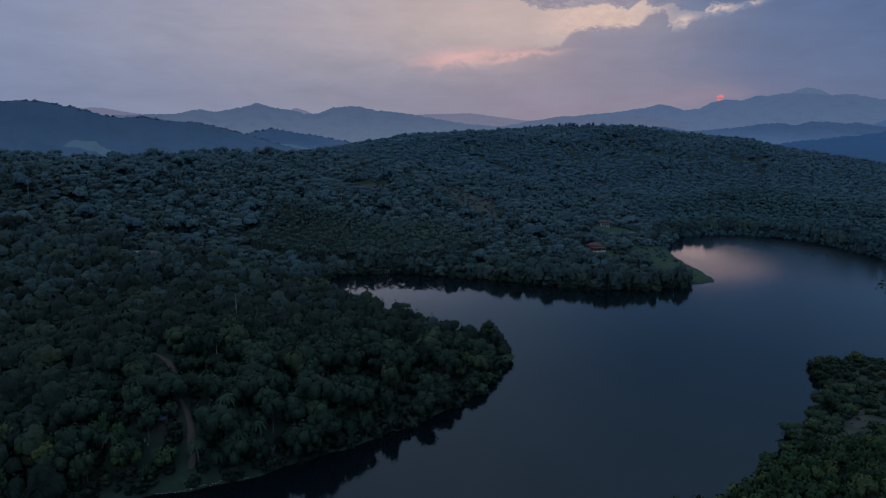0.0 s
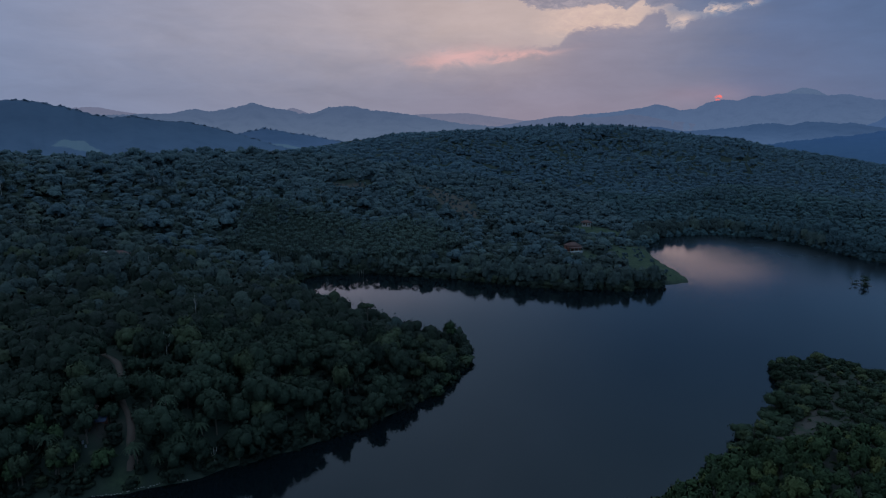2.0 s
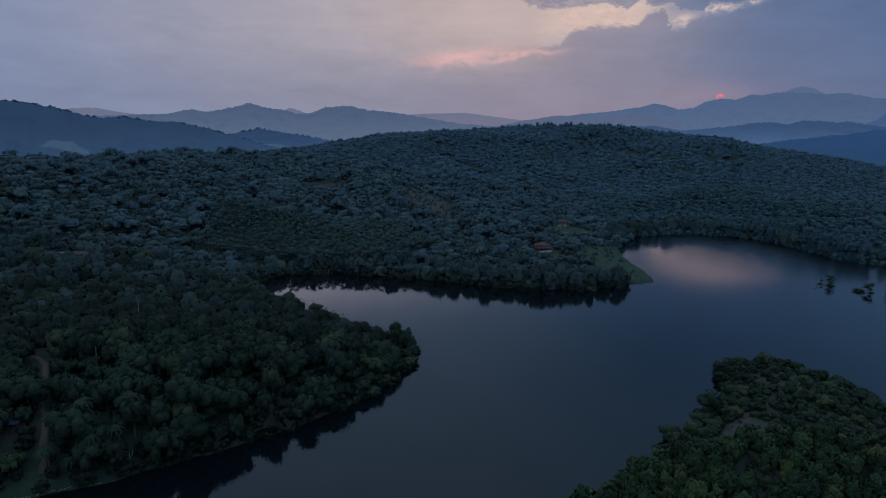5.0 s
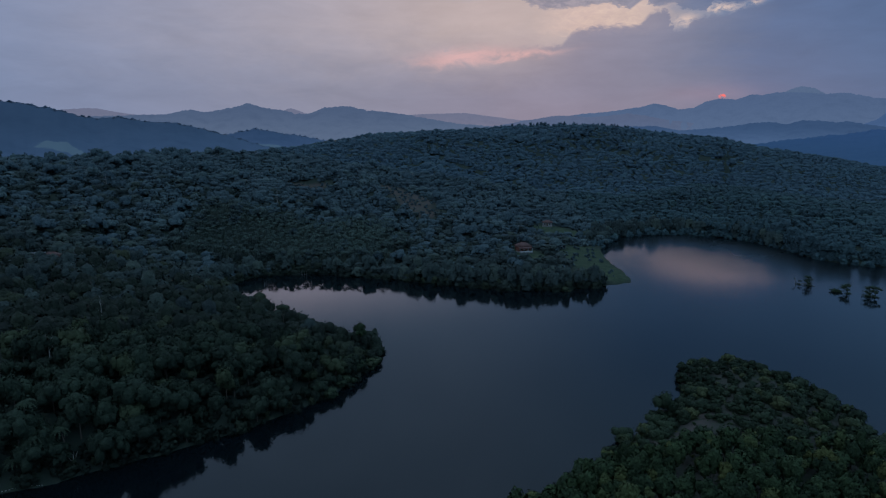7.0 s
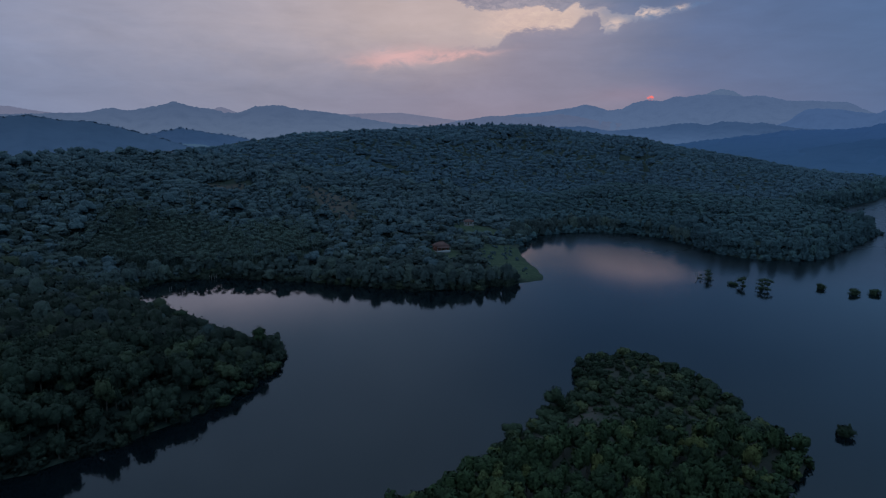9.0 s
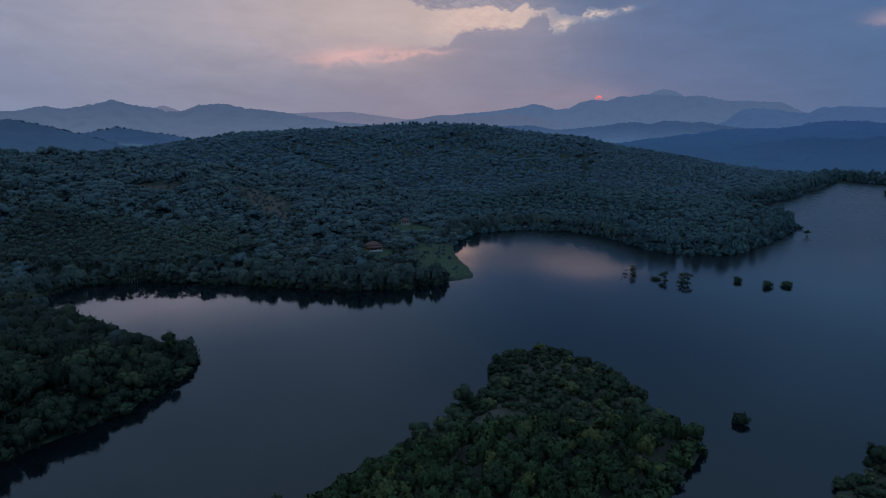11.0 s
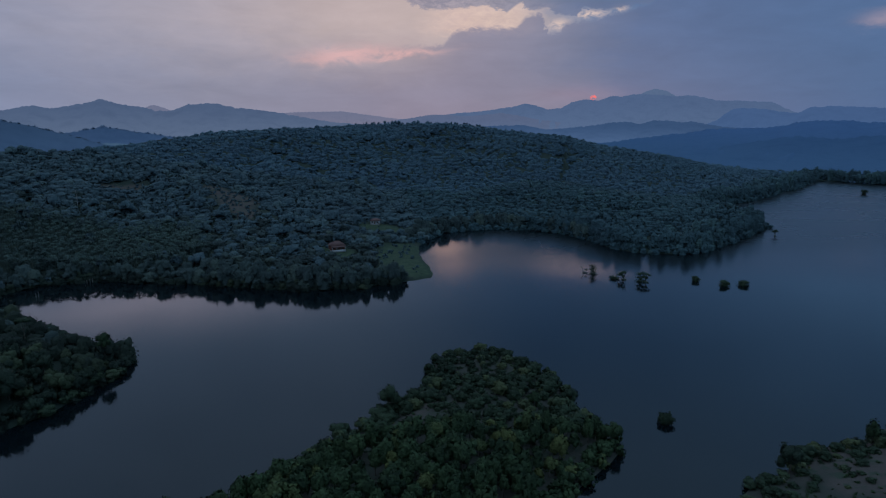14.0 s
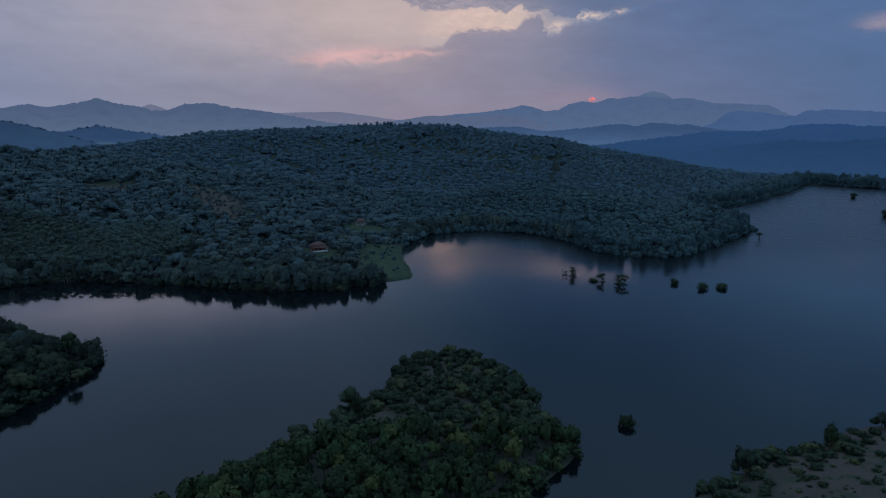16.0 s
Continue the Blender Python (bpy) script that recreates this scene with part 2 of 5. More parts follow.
def ground_material():
    g, face = material("ground", 0.95, 0.1)
    p = world_space(g)
    a, b, c = g.noise(p, 0.9, 6.0, 0.65), g.noise(p, 0.06, 4.0), g.noise(p, 0.25, 5.0, 0.6)
    litter = g.mix(b, (.020, .028, .022), (.036, .046, .034))
    litter = g.mix(g.step(c, 0.55, 0.72), litter, (.058, .064, .044))
    grass = g.mix(g.step(g.mul(g.add(a, c), 0.5), 0.35, 0.65), (.026, .040, .024), (.060, .080, .043))
    soil = g.mix(g.mul(g.add(a, c), 0.5), (.044, .037, .032), (.112, .088, .074))
    soil = g.mix(g.step(c, 0.50, 0.64), soil, (.040, .052, .034))
    col = g.mix(g.node("ShaderNodeAttribute", attribute_name="grass").outputs["Fac"], litter, grass)
    bare = g.node("ShaderNodeAttribute", attribute_name="soil").outputs["Fac"]
    col = g.mix(bare, col, soil)
    g.put(face.inputs["Base Color"], col)
    relief(g, face, g.add(a, c), 0.5, 0.25)


def water_material():
    g, face = material("lake_water", 0.05, 0.5)
    p = world_space(g)
    face.inputs["IOR"].default_value = 1.33
    g.put(face.inputs["Base Color"], (.003, .0055, .007))
    calm = g.noise(p, 0.012, 4.0, 0.6, 0.8)
    sep = g.node("ShaderNodeSeparateXYZ")
    g.put(sep.inputs[0], p)
    # sheltered water lies smooth: the two coves and the lee of the peninsula; the open lake is ruffled
    lee = g.step(g.add(g.bump(sep.outputs[0], sep.outputs[1], -35.0, 340.0, 62.0, 46.0), g.mul(g.add(calm, -0.5), 0.5)), 0.25, 0.7)
    lee = g.add(lee, g.step(g.add(g.bump(sep.outputs[0], sep.outputs[1], 180.0, 468.0, 24.0, 50.0), g.mul(g.add(calm, -0.5), 0.8)), 0.14, 0.75))
    lee = g.add(lee, g.mul(g.bump(sep.outputs[0], sep.outputs[1], -15.0, 170.0, 70.0, 32.0), 0.8))
    lee = g.m("MAXIMUM", g.m("MINIMUM", g.add(lee, g.mul(g.add(calm, -0.5), 0.8)), 1.0), 0.0)
    # the breeze beyond the headland
    breeze = g.mul(g.step(g.add(sep.outputs[0], g.mul(calm, 60.0)), 140.0, 290.0), g.step(g.add(sep.outputs[1], g.mul(calm, 80.0)), 330.0, 480.0))
    rough = g.mul(g.add(g.mul(breeze, 0.20), 0.075), g.m("SUBTRACT", 1.0, g.mul(lee, 0.3)))
    g.put(face.inputs["Roughness"], rough)
    ripple = g.noise(g.xyz(g.mul(sep.outputs[0], 0.5), g.mul(sep.outputs[1], 1.4)), 0.8, 4.0, 0.6)
    n = relief(g, face, ripple, 0.22, 0.06)
    g.put(n.inputs["Strength"], g.m("SUBTRACT", 0.22, g.mul(lee, 0.19)))


def range_material(name, foot, crest, top, glow=0.0, meadow=None):
    """A wooded range far off: haze put into its colour, paler towards its foot; mottled by spurs and stands."""
    g, face = material(name, 1.0, 0.0)
    p = world_space(g)
    sep = g.node("ShaderNodeSeparateXYZ")
    g.put(sep.inputs[0], p)
    n = g.noise(p, 0.012, 6.0, 0.62)
    grain = g.noise(p, 0.05, 6.0, 0.7)
    # haze over the height of the range, as a blend of two colours
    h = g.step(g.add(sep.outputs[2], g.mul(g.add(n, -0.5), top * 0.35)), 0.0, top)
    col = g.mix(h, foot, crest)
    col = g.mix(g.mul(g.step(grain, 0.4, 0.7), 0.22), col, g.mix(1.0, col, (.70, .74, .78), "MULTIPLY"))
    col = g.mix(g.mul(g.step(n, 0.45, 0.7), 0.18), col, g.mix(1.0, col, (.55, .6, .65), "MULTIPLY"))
    if meadow:
        # a pale meadow on the lower slope
        x, y, rx, ry = meadow
        wide, deep = g.add(sep.outputs[0], g.mul(g.add(grain, -0.5), 50.0)), g.add(sep.outputs[1], g.mul(g.add(n, -0.5), 90.0))
        col = g.mix(g.mul(g.step(g.bump(wide, deep, x, y, rx, ry), 0.35, 0.6), 0.7), col, (.200, .240, .245))
    # the haze of the farthest ranges is emitted by their own surface
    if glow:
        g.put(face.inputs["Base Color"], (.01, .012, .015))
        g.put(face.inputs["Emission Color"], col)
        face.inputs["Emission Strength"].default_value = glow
    else:
        g.put(face.inputs["Base Color"], col)


ground_material()
water_material()
# nearer hills: dusk haze is part of their base colour
range_material("hazed_left_hill_woods", (.128, .165, .225), (.088, .116, .160), 110.0, 0.0, (-628.0, 1118.0, 46.0, 14.0))
range_material("hazed_left_spur_woods", (.155, .190, .265), (.100, .132, .190), 75.0, 0.0, (-420.0, 1750.0, 60.0, 24.0))
range_material("hazed_right_hill_woods", (.080, .130, .200), (.090, .142, .240), 90.0)
range_material("hazed_right_spur_woods", (.085, .135, .205), (.072, .118, .190), 60.0)
# farthest ranges: hazy blue as emission over a nearly black base
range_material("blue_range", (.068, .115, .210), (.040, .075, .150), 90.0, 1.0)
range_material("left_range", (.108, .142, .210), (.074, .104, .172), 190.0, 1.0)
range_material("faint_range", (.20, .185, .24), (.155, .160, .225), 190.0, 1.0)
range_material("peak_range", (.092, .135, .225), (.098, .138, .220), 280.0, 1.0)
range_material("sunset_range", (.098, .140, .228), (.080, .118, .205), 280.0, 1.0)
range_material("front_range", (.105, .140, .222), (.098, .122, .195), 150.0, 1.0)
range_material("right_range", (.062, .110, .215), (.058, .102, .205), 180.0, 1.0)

# ---- the lie of the land ----
PENINSULA = [(-400, -300), (-230, -60), (-165, 40), (-126, 100), (-104, 128), (-88, 138), (-73, 141.5), (-62, 144.8), (-51.5, 149.2), (-40, 156.5), (-29, 164), (-17, 173), (-5, 183),
             (7, 196), (17, 210), (23, 227), (26, 243), (22, 255), (10, 262), (-5, 270), (-22, 284), (-42, 303), (-58, 322), (-72, 346)]
COVE = [(-68, 370), (-45, 384), (-8, 378), (35, 364), (67, 350), (88, 343), (114, 343), (137, 350), (150, 355), (162, 361), (164, 385), (163, 412),
        (165, 445), (175, 480), (195, 512), (222, 522), (248, 525), (272, 515)]
HEADLAND = [(290, 497), (302, 462), (307, 425), (318, 408), (336, 400), (358, 399), (399, 425), (445, 460), (480, 487), (490, 508), (478, 545),
            (480, 590), (540, 640), (596, 672), (665, 718), (715, 765), (758, 791), (826, 850), (890, 908)]
FAR_SHORE = [(906, 898), (912, 868), (926, 838), (942, 812), (985, 765), (1060, 705), (1180, 640), (1500, 540), (2100, 440), (3000, 360), (4950, 300), (4950, 4950), (-4950, 4950), (-4950, -1500), (-400, -1500)]
NEAR_ISLE = [(-60, -200), (-30, 60), (2, 108), (22, 121), (45, 129), (62, 136), (77, 144), (86, 154), (93, 160), (106, 173), (122, 188), (134, 203),
             (138, 221), (148, 231), (166, 232), (177, 212), (180, 190), (177, 173), (181, 161), (180, 150), (169, 139), (158, 131), (147, 108),
             (138, 60), (130, -200)]
NEAR_SHORE = [(188, 60), (194, 116), (204, 127), (213, 131), (222, 134), (230, 140), (246, 142), (262, 147), (282, 152), (300, 158), (340, 160),
              (600, 90), (900, -300), (200, -300)]


def smooth_outline(points, cut=3):
    """A closed Catmull-Rom curve through the corners of a plan; long sides stay straight."""
    p = np.array(points, float)
    a, b, c, d = np.roll(p, 1, 0), p, np.roll(p, -1, 0), np.roll(p, -2, 0)
    out = []
    for i in range(len(p)):
        if np.hypot(*(c[i] - b[i])) > 150:
            out.append(b[i])
            continue
        for k in range(cut):
            t = k / cut
            out.append(0.5 * (2 * b[i] + (c[i] - a[i]) * t + (2 * a[i] - 5 * b[i] + 4 * c[i] - d[i]) * t * t + (3 * b[i] - a[i] - 3 * c[i] + d[i]) * t ** 3))
    return np.array(out)


OUTLINES = [smooth_outline(PENINSULA + COVE + HEADLAND + FAR_SHORE), smooth_outline(NEAR_ISLE), smooth_outline(NEAR_SHORE)]


def chain_distance(x, y, pts):
    """The distance to a polyline, and the index and share of its nearest place."""
    best, where = np.full(x.shape, 1e9), np.zeros(x.shape)
    for i in range(len(pts) - 1):
        (x0, y0), (x1, y1) = pts[i][:2], pts[i + 1][:2]
        dx, dy = x1 - x0, y1 - y0
        t = np.clip(((x - x0) * dx + (y - y0) * dy) / (dx * dx + dy * dy + 1e-9), 0, 1)
        d = np.hypot(x - x0 - t * dx, y - y0 - t * dy)
        near = d < best
        best, where = np.where(near, d, best), np.where(near, i + t, where)
    return best, where


def inland(x, y):
    """Metres from the waterline: positive on land."""
    best = np.full(x.shape, -1e9)
    for line in OUTLINES:
        closed = np.vstack([line, line[:1]])
        d, _ = chain_distance(x, y, closed)
        inside = np.zeros(x.shape, bool)
        for (x0, y0), (x1, y1) in zip(closed[:-1], closed[1:]):
            if y0 != y1:
                inside ^= ((y0 > y) != (y1 > y)) & (x < (x1 - x0) * (y - y0) / (y1 - y0) + x0)
        best = np.maximum(best, np.where(inside, d, -d))
    return best


def swell(x, y, size, seed=0):
    """Smooth uneven ground, between -1 and 1."""
    out = np.zeros(x.shape)
    for k in range(4):
        f, a = 2.0 ** k / size, 0.5 ** k
        out += a * np.sin(x * f * 6.1 + seed + 1.7 * k + 2.0 * np.sin(y * f * 3.3 + k)) * np.cos(y * f * 5.3 - seed * 1.3 + 2.1 * k + 1.6 * np.sin(x * f * 2.9))
    return out / 1.6


# crests: plan and height along them, width, and how far inland they reach their height
CRESTS = [
    ([(-900, 470, 74), (-520, 480, 70), (-344, 500, 61), (-300, 570, 54), (-240, 620, 56), (-175, 670, 55), (-151, 695, 55), (-114, 782, 61), (-65, 878, 70), (-39, 902, 74), (213, 1086, 85), (300, 1080, 86), (447, 1081, 70), (520, 1071, 63), (568, 1034, 47),
      (640, 960, 33), (740, 880, 8)], 235.0, 150.0),
    ([(-90, 90, 13), (-68, 128, 12), (-70, 147, 11), (-88, 183, 13), (-115, 240, 13), (-171, 352, 13), (-300, 440, 30)], 58.0, 15.0),
    ([(-60, 190, 7), (-10, 215, 5), (8, 235, 3)], 30.0, 20.0),
    ([(6, 590, 22), (36, 509, 14), (20, 440, 5)], 70.0, 60.0),
    ([(330, 640, 26), (400, 510, 14), (455, 525, 13)], 85.0, 30.0),
    ([(30, 20, 14), (95, 115, 8), (135, 175, 3), (155, 215, 2)], 42.0, 25.0),
    ([(300, 20, 12), (250, 125, 3)], 55.0, 30.0),
]


def ground_height(x, y):
    sd = inland(x, y)
    sd = sd + 1.6 * swell(x, y, 22.0, 3.0) * np.clip((700 - np.hypot(x, y)) / 300, 0.3, 1)
    hills, flank = np.zeros(x.shape), None
    for pts, width, reach in CRESTS:
        d, s = chain_distance(x, y, pts)
        flank = 1 - np.exp(-(d / 110) ** 2) if flank is None else flank
        h = np.interp(s, range(len(pts)), [p[2] for p in pts])
        rise = np.clip(sd / reach, 0, 1)
        hills += (h * np.exp(-(d / width) ** 2) * rise * rise * (3 - 2 * rise)) ** 4
    hills = hills ** 0.25
    land = 1.3 * (1 - np.exp(-np.maximum(sd, 0) / 4)) + 0.035 * np.clip(sd, 0, 60) + hills
    land = land + (swell(x, y, 330.0, 1.0) * 0.24 * hills * flank + swell(x, y, 45.0, 2.0) * 0.6) * np.clip(sd / 60, 0, 1)
    return np.where(sd > 0, land, np.maximum(-4.0, 0.3 * sd)), sd


# places kept clear of trees: plan, radius, kind of cover
CLEARINGS = [([(106, 427), (111, 412)], 12, "grass"), ([(139, 524), (150, 517), (146, 505)], 14, "grass"), ([(4, 578), (20, 545), (38, 507)], 10, "soil"), ([(18, 560), (28, 540)], 16, "soil"), ([(-84, 565), (-62, 566)], 11, "soil"), ([(-66, 150), (-68, 155), (-73, 164), (-86.6, 186.5), (-97.5, 198.5), (-107, 206), (-122, 208)], 2.0, "path"),
             ([(152, 374), (147, 400), (148, 428), (153, 446)], 15, "grass"), ([(-168, 333), (-153, 326)], 8, "grass"), ([(-77, 153), (-73.5, 153)], 1.9, "soil"),
             ([(-72, 144), (-62, 147.2), (-52, 151.5)], 0.7, "grass"), ([(112, 165), (124, 172), (134, 190)], 2.5, "soil"), ([(252, 132), (300, 120)], 30, "soil"),
             ([(-430, 900), (-330, 930)], 40, "grass")]


def cover(x, y, kind=None, grow=0.0):
    """How far inside a clearing a place lies: 1 inside, 0 outside."""
    out = np.zeros(x.shape)
    for pts, r, what in CLEARINGS:
        if kind in (None, what):
            d, _ = chain_distance(x, y, pts)
            d = d + 0.3 * r * swell(x, y, 9.0, 5.0)
            out = np.maximum(out, np.clip((r + grow - d) / (0.35 * r) + 0.5, 0, 1))
    return out


def spaced(lo, hi, fine, lo_far, hi_far):
    """Grid lines: even in the middle, wider and wider outside."""
    mid, left, right = list(np.arange(lo, hi + 1, fine)), [lo], [hi]
    step = fine
    while left[-1] > lo_far:
        step *= 1.13
        left.append(max(lo_far, left[-1] - step))
    step = fine
    while right[-1] < hi_far:
        step *= 1.10
        right.append(min(hi_far, right[-1] + step))
    return np.array(left[:0:-1] + mid + right[1:])


def build_ground():
    xs, ys = spaced(-220, 520, 4.0, -4950, 4950), spaced(90, 600, 4.0, -1500, 4950)
    gx, gy = np.meshgrid(xs, ys)
    x, y = gx.ravel(), gy.ravel()
    z, sd = ground_height(x, y)
    nx, ny = len(xs), len(ys)
    i = (np.arange(ny - 1)[:, None] * nx + np.arange(nx - 1)[None]).ravel()
    me = mesh_from("ground", np.stack([x, y, z], 1), np.stack([i, i + 1, i + nx + 1, i + nx], 1))
    isle = ((x > 20) & (x < 190) & (y < 240) & (y > 60)) | ((x > 185) & (y < 170))
    soil = cover(x, y, "soil")
    soil = np.maximum(soil, np.where(isle, 0.4, 0.0))
    floats(me, "soil", soil)
    floats(me, "grass", cover(x, y, "grass"))
    ob = new("ground", me)
    me.materials.append(MATERIALS["ground"])
    me.shade_smooth()
    tagged(ob, "wooded hill country with earth, grass and lake bed", "ground", kind="structure")


def mesh_from(name, verts, faces, normals=None):
    """A mesh from arrays; all faces have the same number of corners. normals: how each corner shades."""
    verts, faces = np.asarray(verts, np.float32), np.asarray(faces, np.int32)
    me = bpy.data.meshes.new(name)
    me.vertices.add(len(verts))
    me.vertices.foreach_set("co", verts.ravel())
    me.loops.add(faces.size)
    me.loops.foreach_set("vertex_index", faces.ravel())
    me.polygons.add(len(faces))
    me.polygons.foreach_set("loop_start", np.arange(len(faces), dtype=np.int32) * faces.shape[1])
    me.update(calc_edges=True)
    if normals is not None:
        me.shade_smooth()
        me.normals_split_custom_set_from_vertices(np.asarray(normals, np.float32).tolist())
    return me


def floats(me, name, values):
    me.attributes.new(name, "FLOAT", "POINT").data.foreach_set("value", np.asarray(values, np.float32))


def footpath():
    """A trodden earth path that climbs from the sheds into the woods."""
    p = np.array([(-65, 148), (-66.2, 151), (-68, 155), (-73, 164), (-80, 175), (-86.6, 186.5), (-97.5, 198.5), (-107, 206), (-122, 208)], float)
    run = np.concatenate([[0], np.cumsum(np.hypot(*np.diff(p, axis=0).T))])
    t = np.linspace(0, run[-1], 90)
    x, y = np.interp(t, run, p[:, 0]), np.interp(t, run, p[:, 1])
    x, y = x + 0.5 * np.sin(t / 5.0), y + 0.4 * np.cos(t / 6.5)
    dx, dy = np.gradient(x), np.gradient(y)
    n = np.hypot(dx, dy)
    rows = []
    for side, drop in ((-1.0, -0.4), (-0.8, 0.2), (0.0, 0.25), (0.8, 0.2), (1.0, -0.4)):
        w = side * (1 + 0.25 * np.sin(t / 3.1 + side))
        px, py = x - dy / n * w, y + dx / n * w
        rows.append(np.column_stack([px, py, ground_height(px, py)[0] + drop]))
    k = len(t)
    i = (np.arange(4)[:, None] * k + np.arange(k - 1)[None]).ravel()
    me = mesh_from("path", np.vstack(rows), np.stack([i, i + 1, i + k + 1, i + k], 1))
    me.materials.append(MATERIALS["path_earth"])
    me.shade_smooth()
    tagged(new("path", me), "trodden reddish earth path between trees", "path", kind="structure")


build_ground()
footpath()
me = mesh_from("water", [(-900, -1400, 0), (4940, -1400, 0), (4940, 1600, 0), (-900, 1600, 0)], [(0, 1, 2, 3)])
me.materials.append(MATERIALS["lake_water"])
tagged(new("water", me), "calm dark lake mirroring the dusk sky", "lake", kind="structure")


SLOPES = {}


def mountain_range(name, label, mat, crest, reach, rough, seed, trees):
    """A range along a crest given in plan and height: a front with spurs, a ragged crest and a back."""
    crest = np.array(crest, float)
    run = np.concatenate([[0], np.cumsum(np.hypot(*np.diff(crest[:, :2], axis=0).T))])
    n = int(run[-1] / (3.5 if reach < 450 else 7))
    rng = np.random.default_rng(seed)
    # crowns of trees along the crest: uneven, in clumps
    crowns = np.convolve(rng.random(n + 2), [0.5, 1.0, 0.5], "valid") / 2.0 - 0.5
    crowns *= trees * 2.2 * (0.6 + 0.4 * swell(np.arange(n) * 5.0, np.zeros(n), 160.0, seed))
    s = np.linspace(0, run[-1], n)
    soft = np.stack([np.interp(s, run, crest[:, k]) for k in range(3)], 1)
    width = max(3, int(n * 0.004))
    kernel = np.hanning(width * 2 + 1)
    kernel /= kernel.sum()
    padded = np.vstack([soft[:1].repeat(width, 0), soft, soft[-1:].repeat(width, 0)])
    soft = np.stack([np.convolve(padded[:, k], kernel, "valid") for k in range(3)], 1)
    out = soft[:, :2] / np.hypot(soft[:, 0], soft[:, 1])[:, None]
    rows, cols = [], [-1.0, -0.8, -0.62, -0.46, -0.32, -0.2, -0.1, -0.04, 0.0, 0.1, 0.5]
    for c in cols:
        wave = swell(s + 300 * c * np.sin(s / 333.0), np.full(n, c * 260.0), 420.0, seed)
        drop = (1 - abs(c)) ** 1.25 if c <= 0 else 1 - 2 * c
        p = soft[:, :2] + out * (c * reach * (1 + 0.10 * wave))[:, None]
        z = soft[:, 2] * drop + (wave * 0.16 * soft[:, 2] * abs(c) ** 0.5 if c <= 0 else 0)
        z = z + rough * swell(s, np.full(n, c * 90.0), 26.0, seed + 1) * (1 - abs(c)) + crowns * (c == 0)
        rows.append(np.column_stack([p, np.maximum(z, 1.0) + 6.0 if -1.0 < c < 0.5 else np.full(n, -2.0)]))
    SLOPES[name] = np.stack(rows)
    k = len(cols)
    i = (np.arange(k - 1)[:, None] * n + np.arange(n - 1)[None]).ravel()
    me = mesh_from(name, np.vstack(rows), np.stack([i, i + 1, i + n + 1, i + n], 1))
    me.shade_smooth()
    me.materials.append(MATERIALS[mat])
    tagged(new(name, me), label, "mountain range", kind="structure")


mountain_range("backdrop_left_hill", "dark wooded hill ridge hazed by dusk air", "hazed_left_hill_woods",
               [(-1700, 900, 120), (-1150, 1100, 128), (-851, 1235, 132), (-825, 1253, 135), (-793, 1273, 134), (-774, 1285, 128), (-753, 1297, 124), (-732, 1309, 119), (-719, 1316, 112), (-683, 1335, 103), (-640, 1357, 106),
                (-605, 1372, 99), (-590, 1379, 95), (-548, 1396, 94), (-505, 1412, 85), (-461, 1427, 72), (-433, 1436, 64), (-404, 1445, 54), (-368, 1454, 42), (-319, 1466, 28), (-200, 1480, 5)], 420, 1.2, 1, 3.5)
mountain_range("backdrop_left_spur", "low blue wooded spur in haze", "hazed_left_spur_woods",
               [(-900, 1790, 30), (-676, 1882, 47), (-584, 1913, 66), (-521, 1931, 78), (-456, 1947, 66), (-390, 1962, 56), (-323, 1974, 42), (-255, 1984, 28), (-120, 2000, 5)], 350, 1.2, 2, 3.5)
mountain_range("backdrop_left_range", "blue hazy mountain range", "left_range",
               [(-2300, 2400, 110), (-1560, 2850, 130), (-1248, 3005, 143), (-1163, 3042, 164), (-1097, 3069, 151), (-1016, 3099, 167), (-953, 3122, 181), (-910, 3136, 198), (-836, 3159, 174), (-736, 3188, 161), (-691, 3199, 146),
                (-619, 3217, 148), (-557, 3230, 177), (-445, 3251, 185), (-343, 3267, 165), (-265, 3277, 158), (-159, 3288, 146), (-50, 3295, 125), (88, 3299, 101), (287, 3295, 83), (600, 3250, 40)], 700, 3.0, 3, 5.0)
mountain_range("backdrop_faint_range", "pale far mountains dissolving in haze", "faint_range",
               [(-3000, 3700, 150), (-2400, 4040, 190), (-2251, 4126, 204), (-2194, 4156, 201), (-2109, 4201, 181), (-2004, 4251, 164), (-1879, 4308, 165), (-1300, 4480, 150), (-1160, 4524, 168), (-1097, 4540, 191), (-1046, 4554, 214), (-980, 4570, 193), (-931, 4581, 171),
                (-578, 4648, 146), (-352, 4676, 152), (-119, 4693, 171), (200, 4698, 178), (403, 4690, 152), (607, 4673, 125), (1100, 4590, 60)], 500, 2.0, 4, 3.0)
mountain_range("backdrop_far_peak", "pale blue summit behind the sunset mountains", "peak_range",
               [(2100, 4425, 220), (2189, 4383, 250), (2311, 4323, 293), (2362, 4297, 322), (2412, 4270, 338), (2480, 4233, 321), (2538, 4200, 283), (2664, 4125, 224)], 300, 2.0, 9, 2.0)
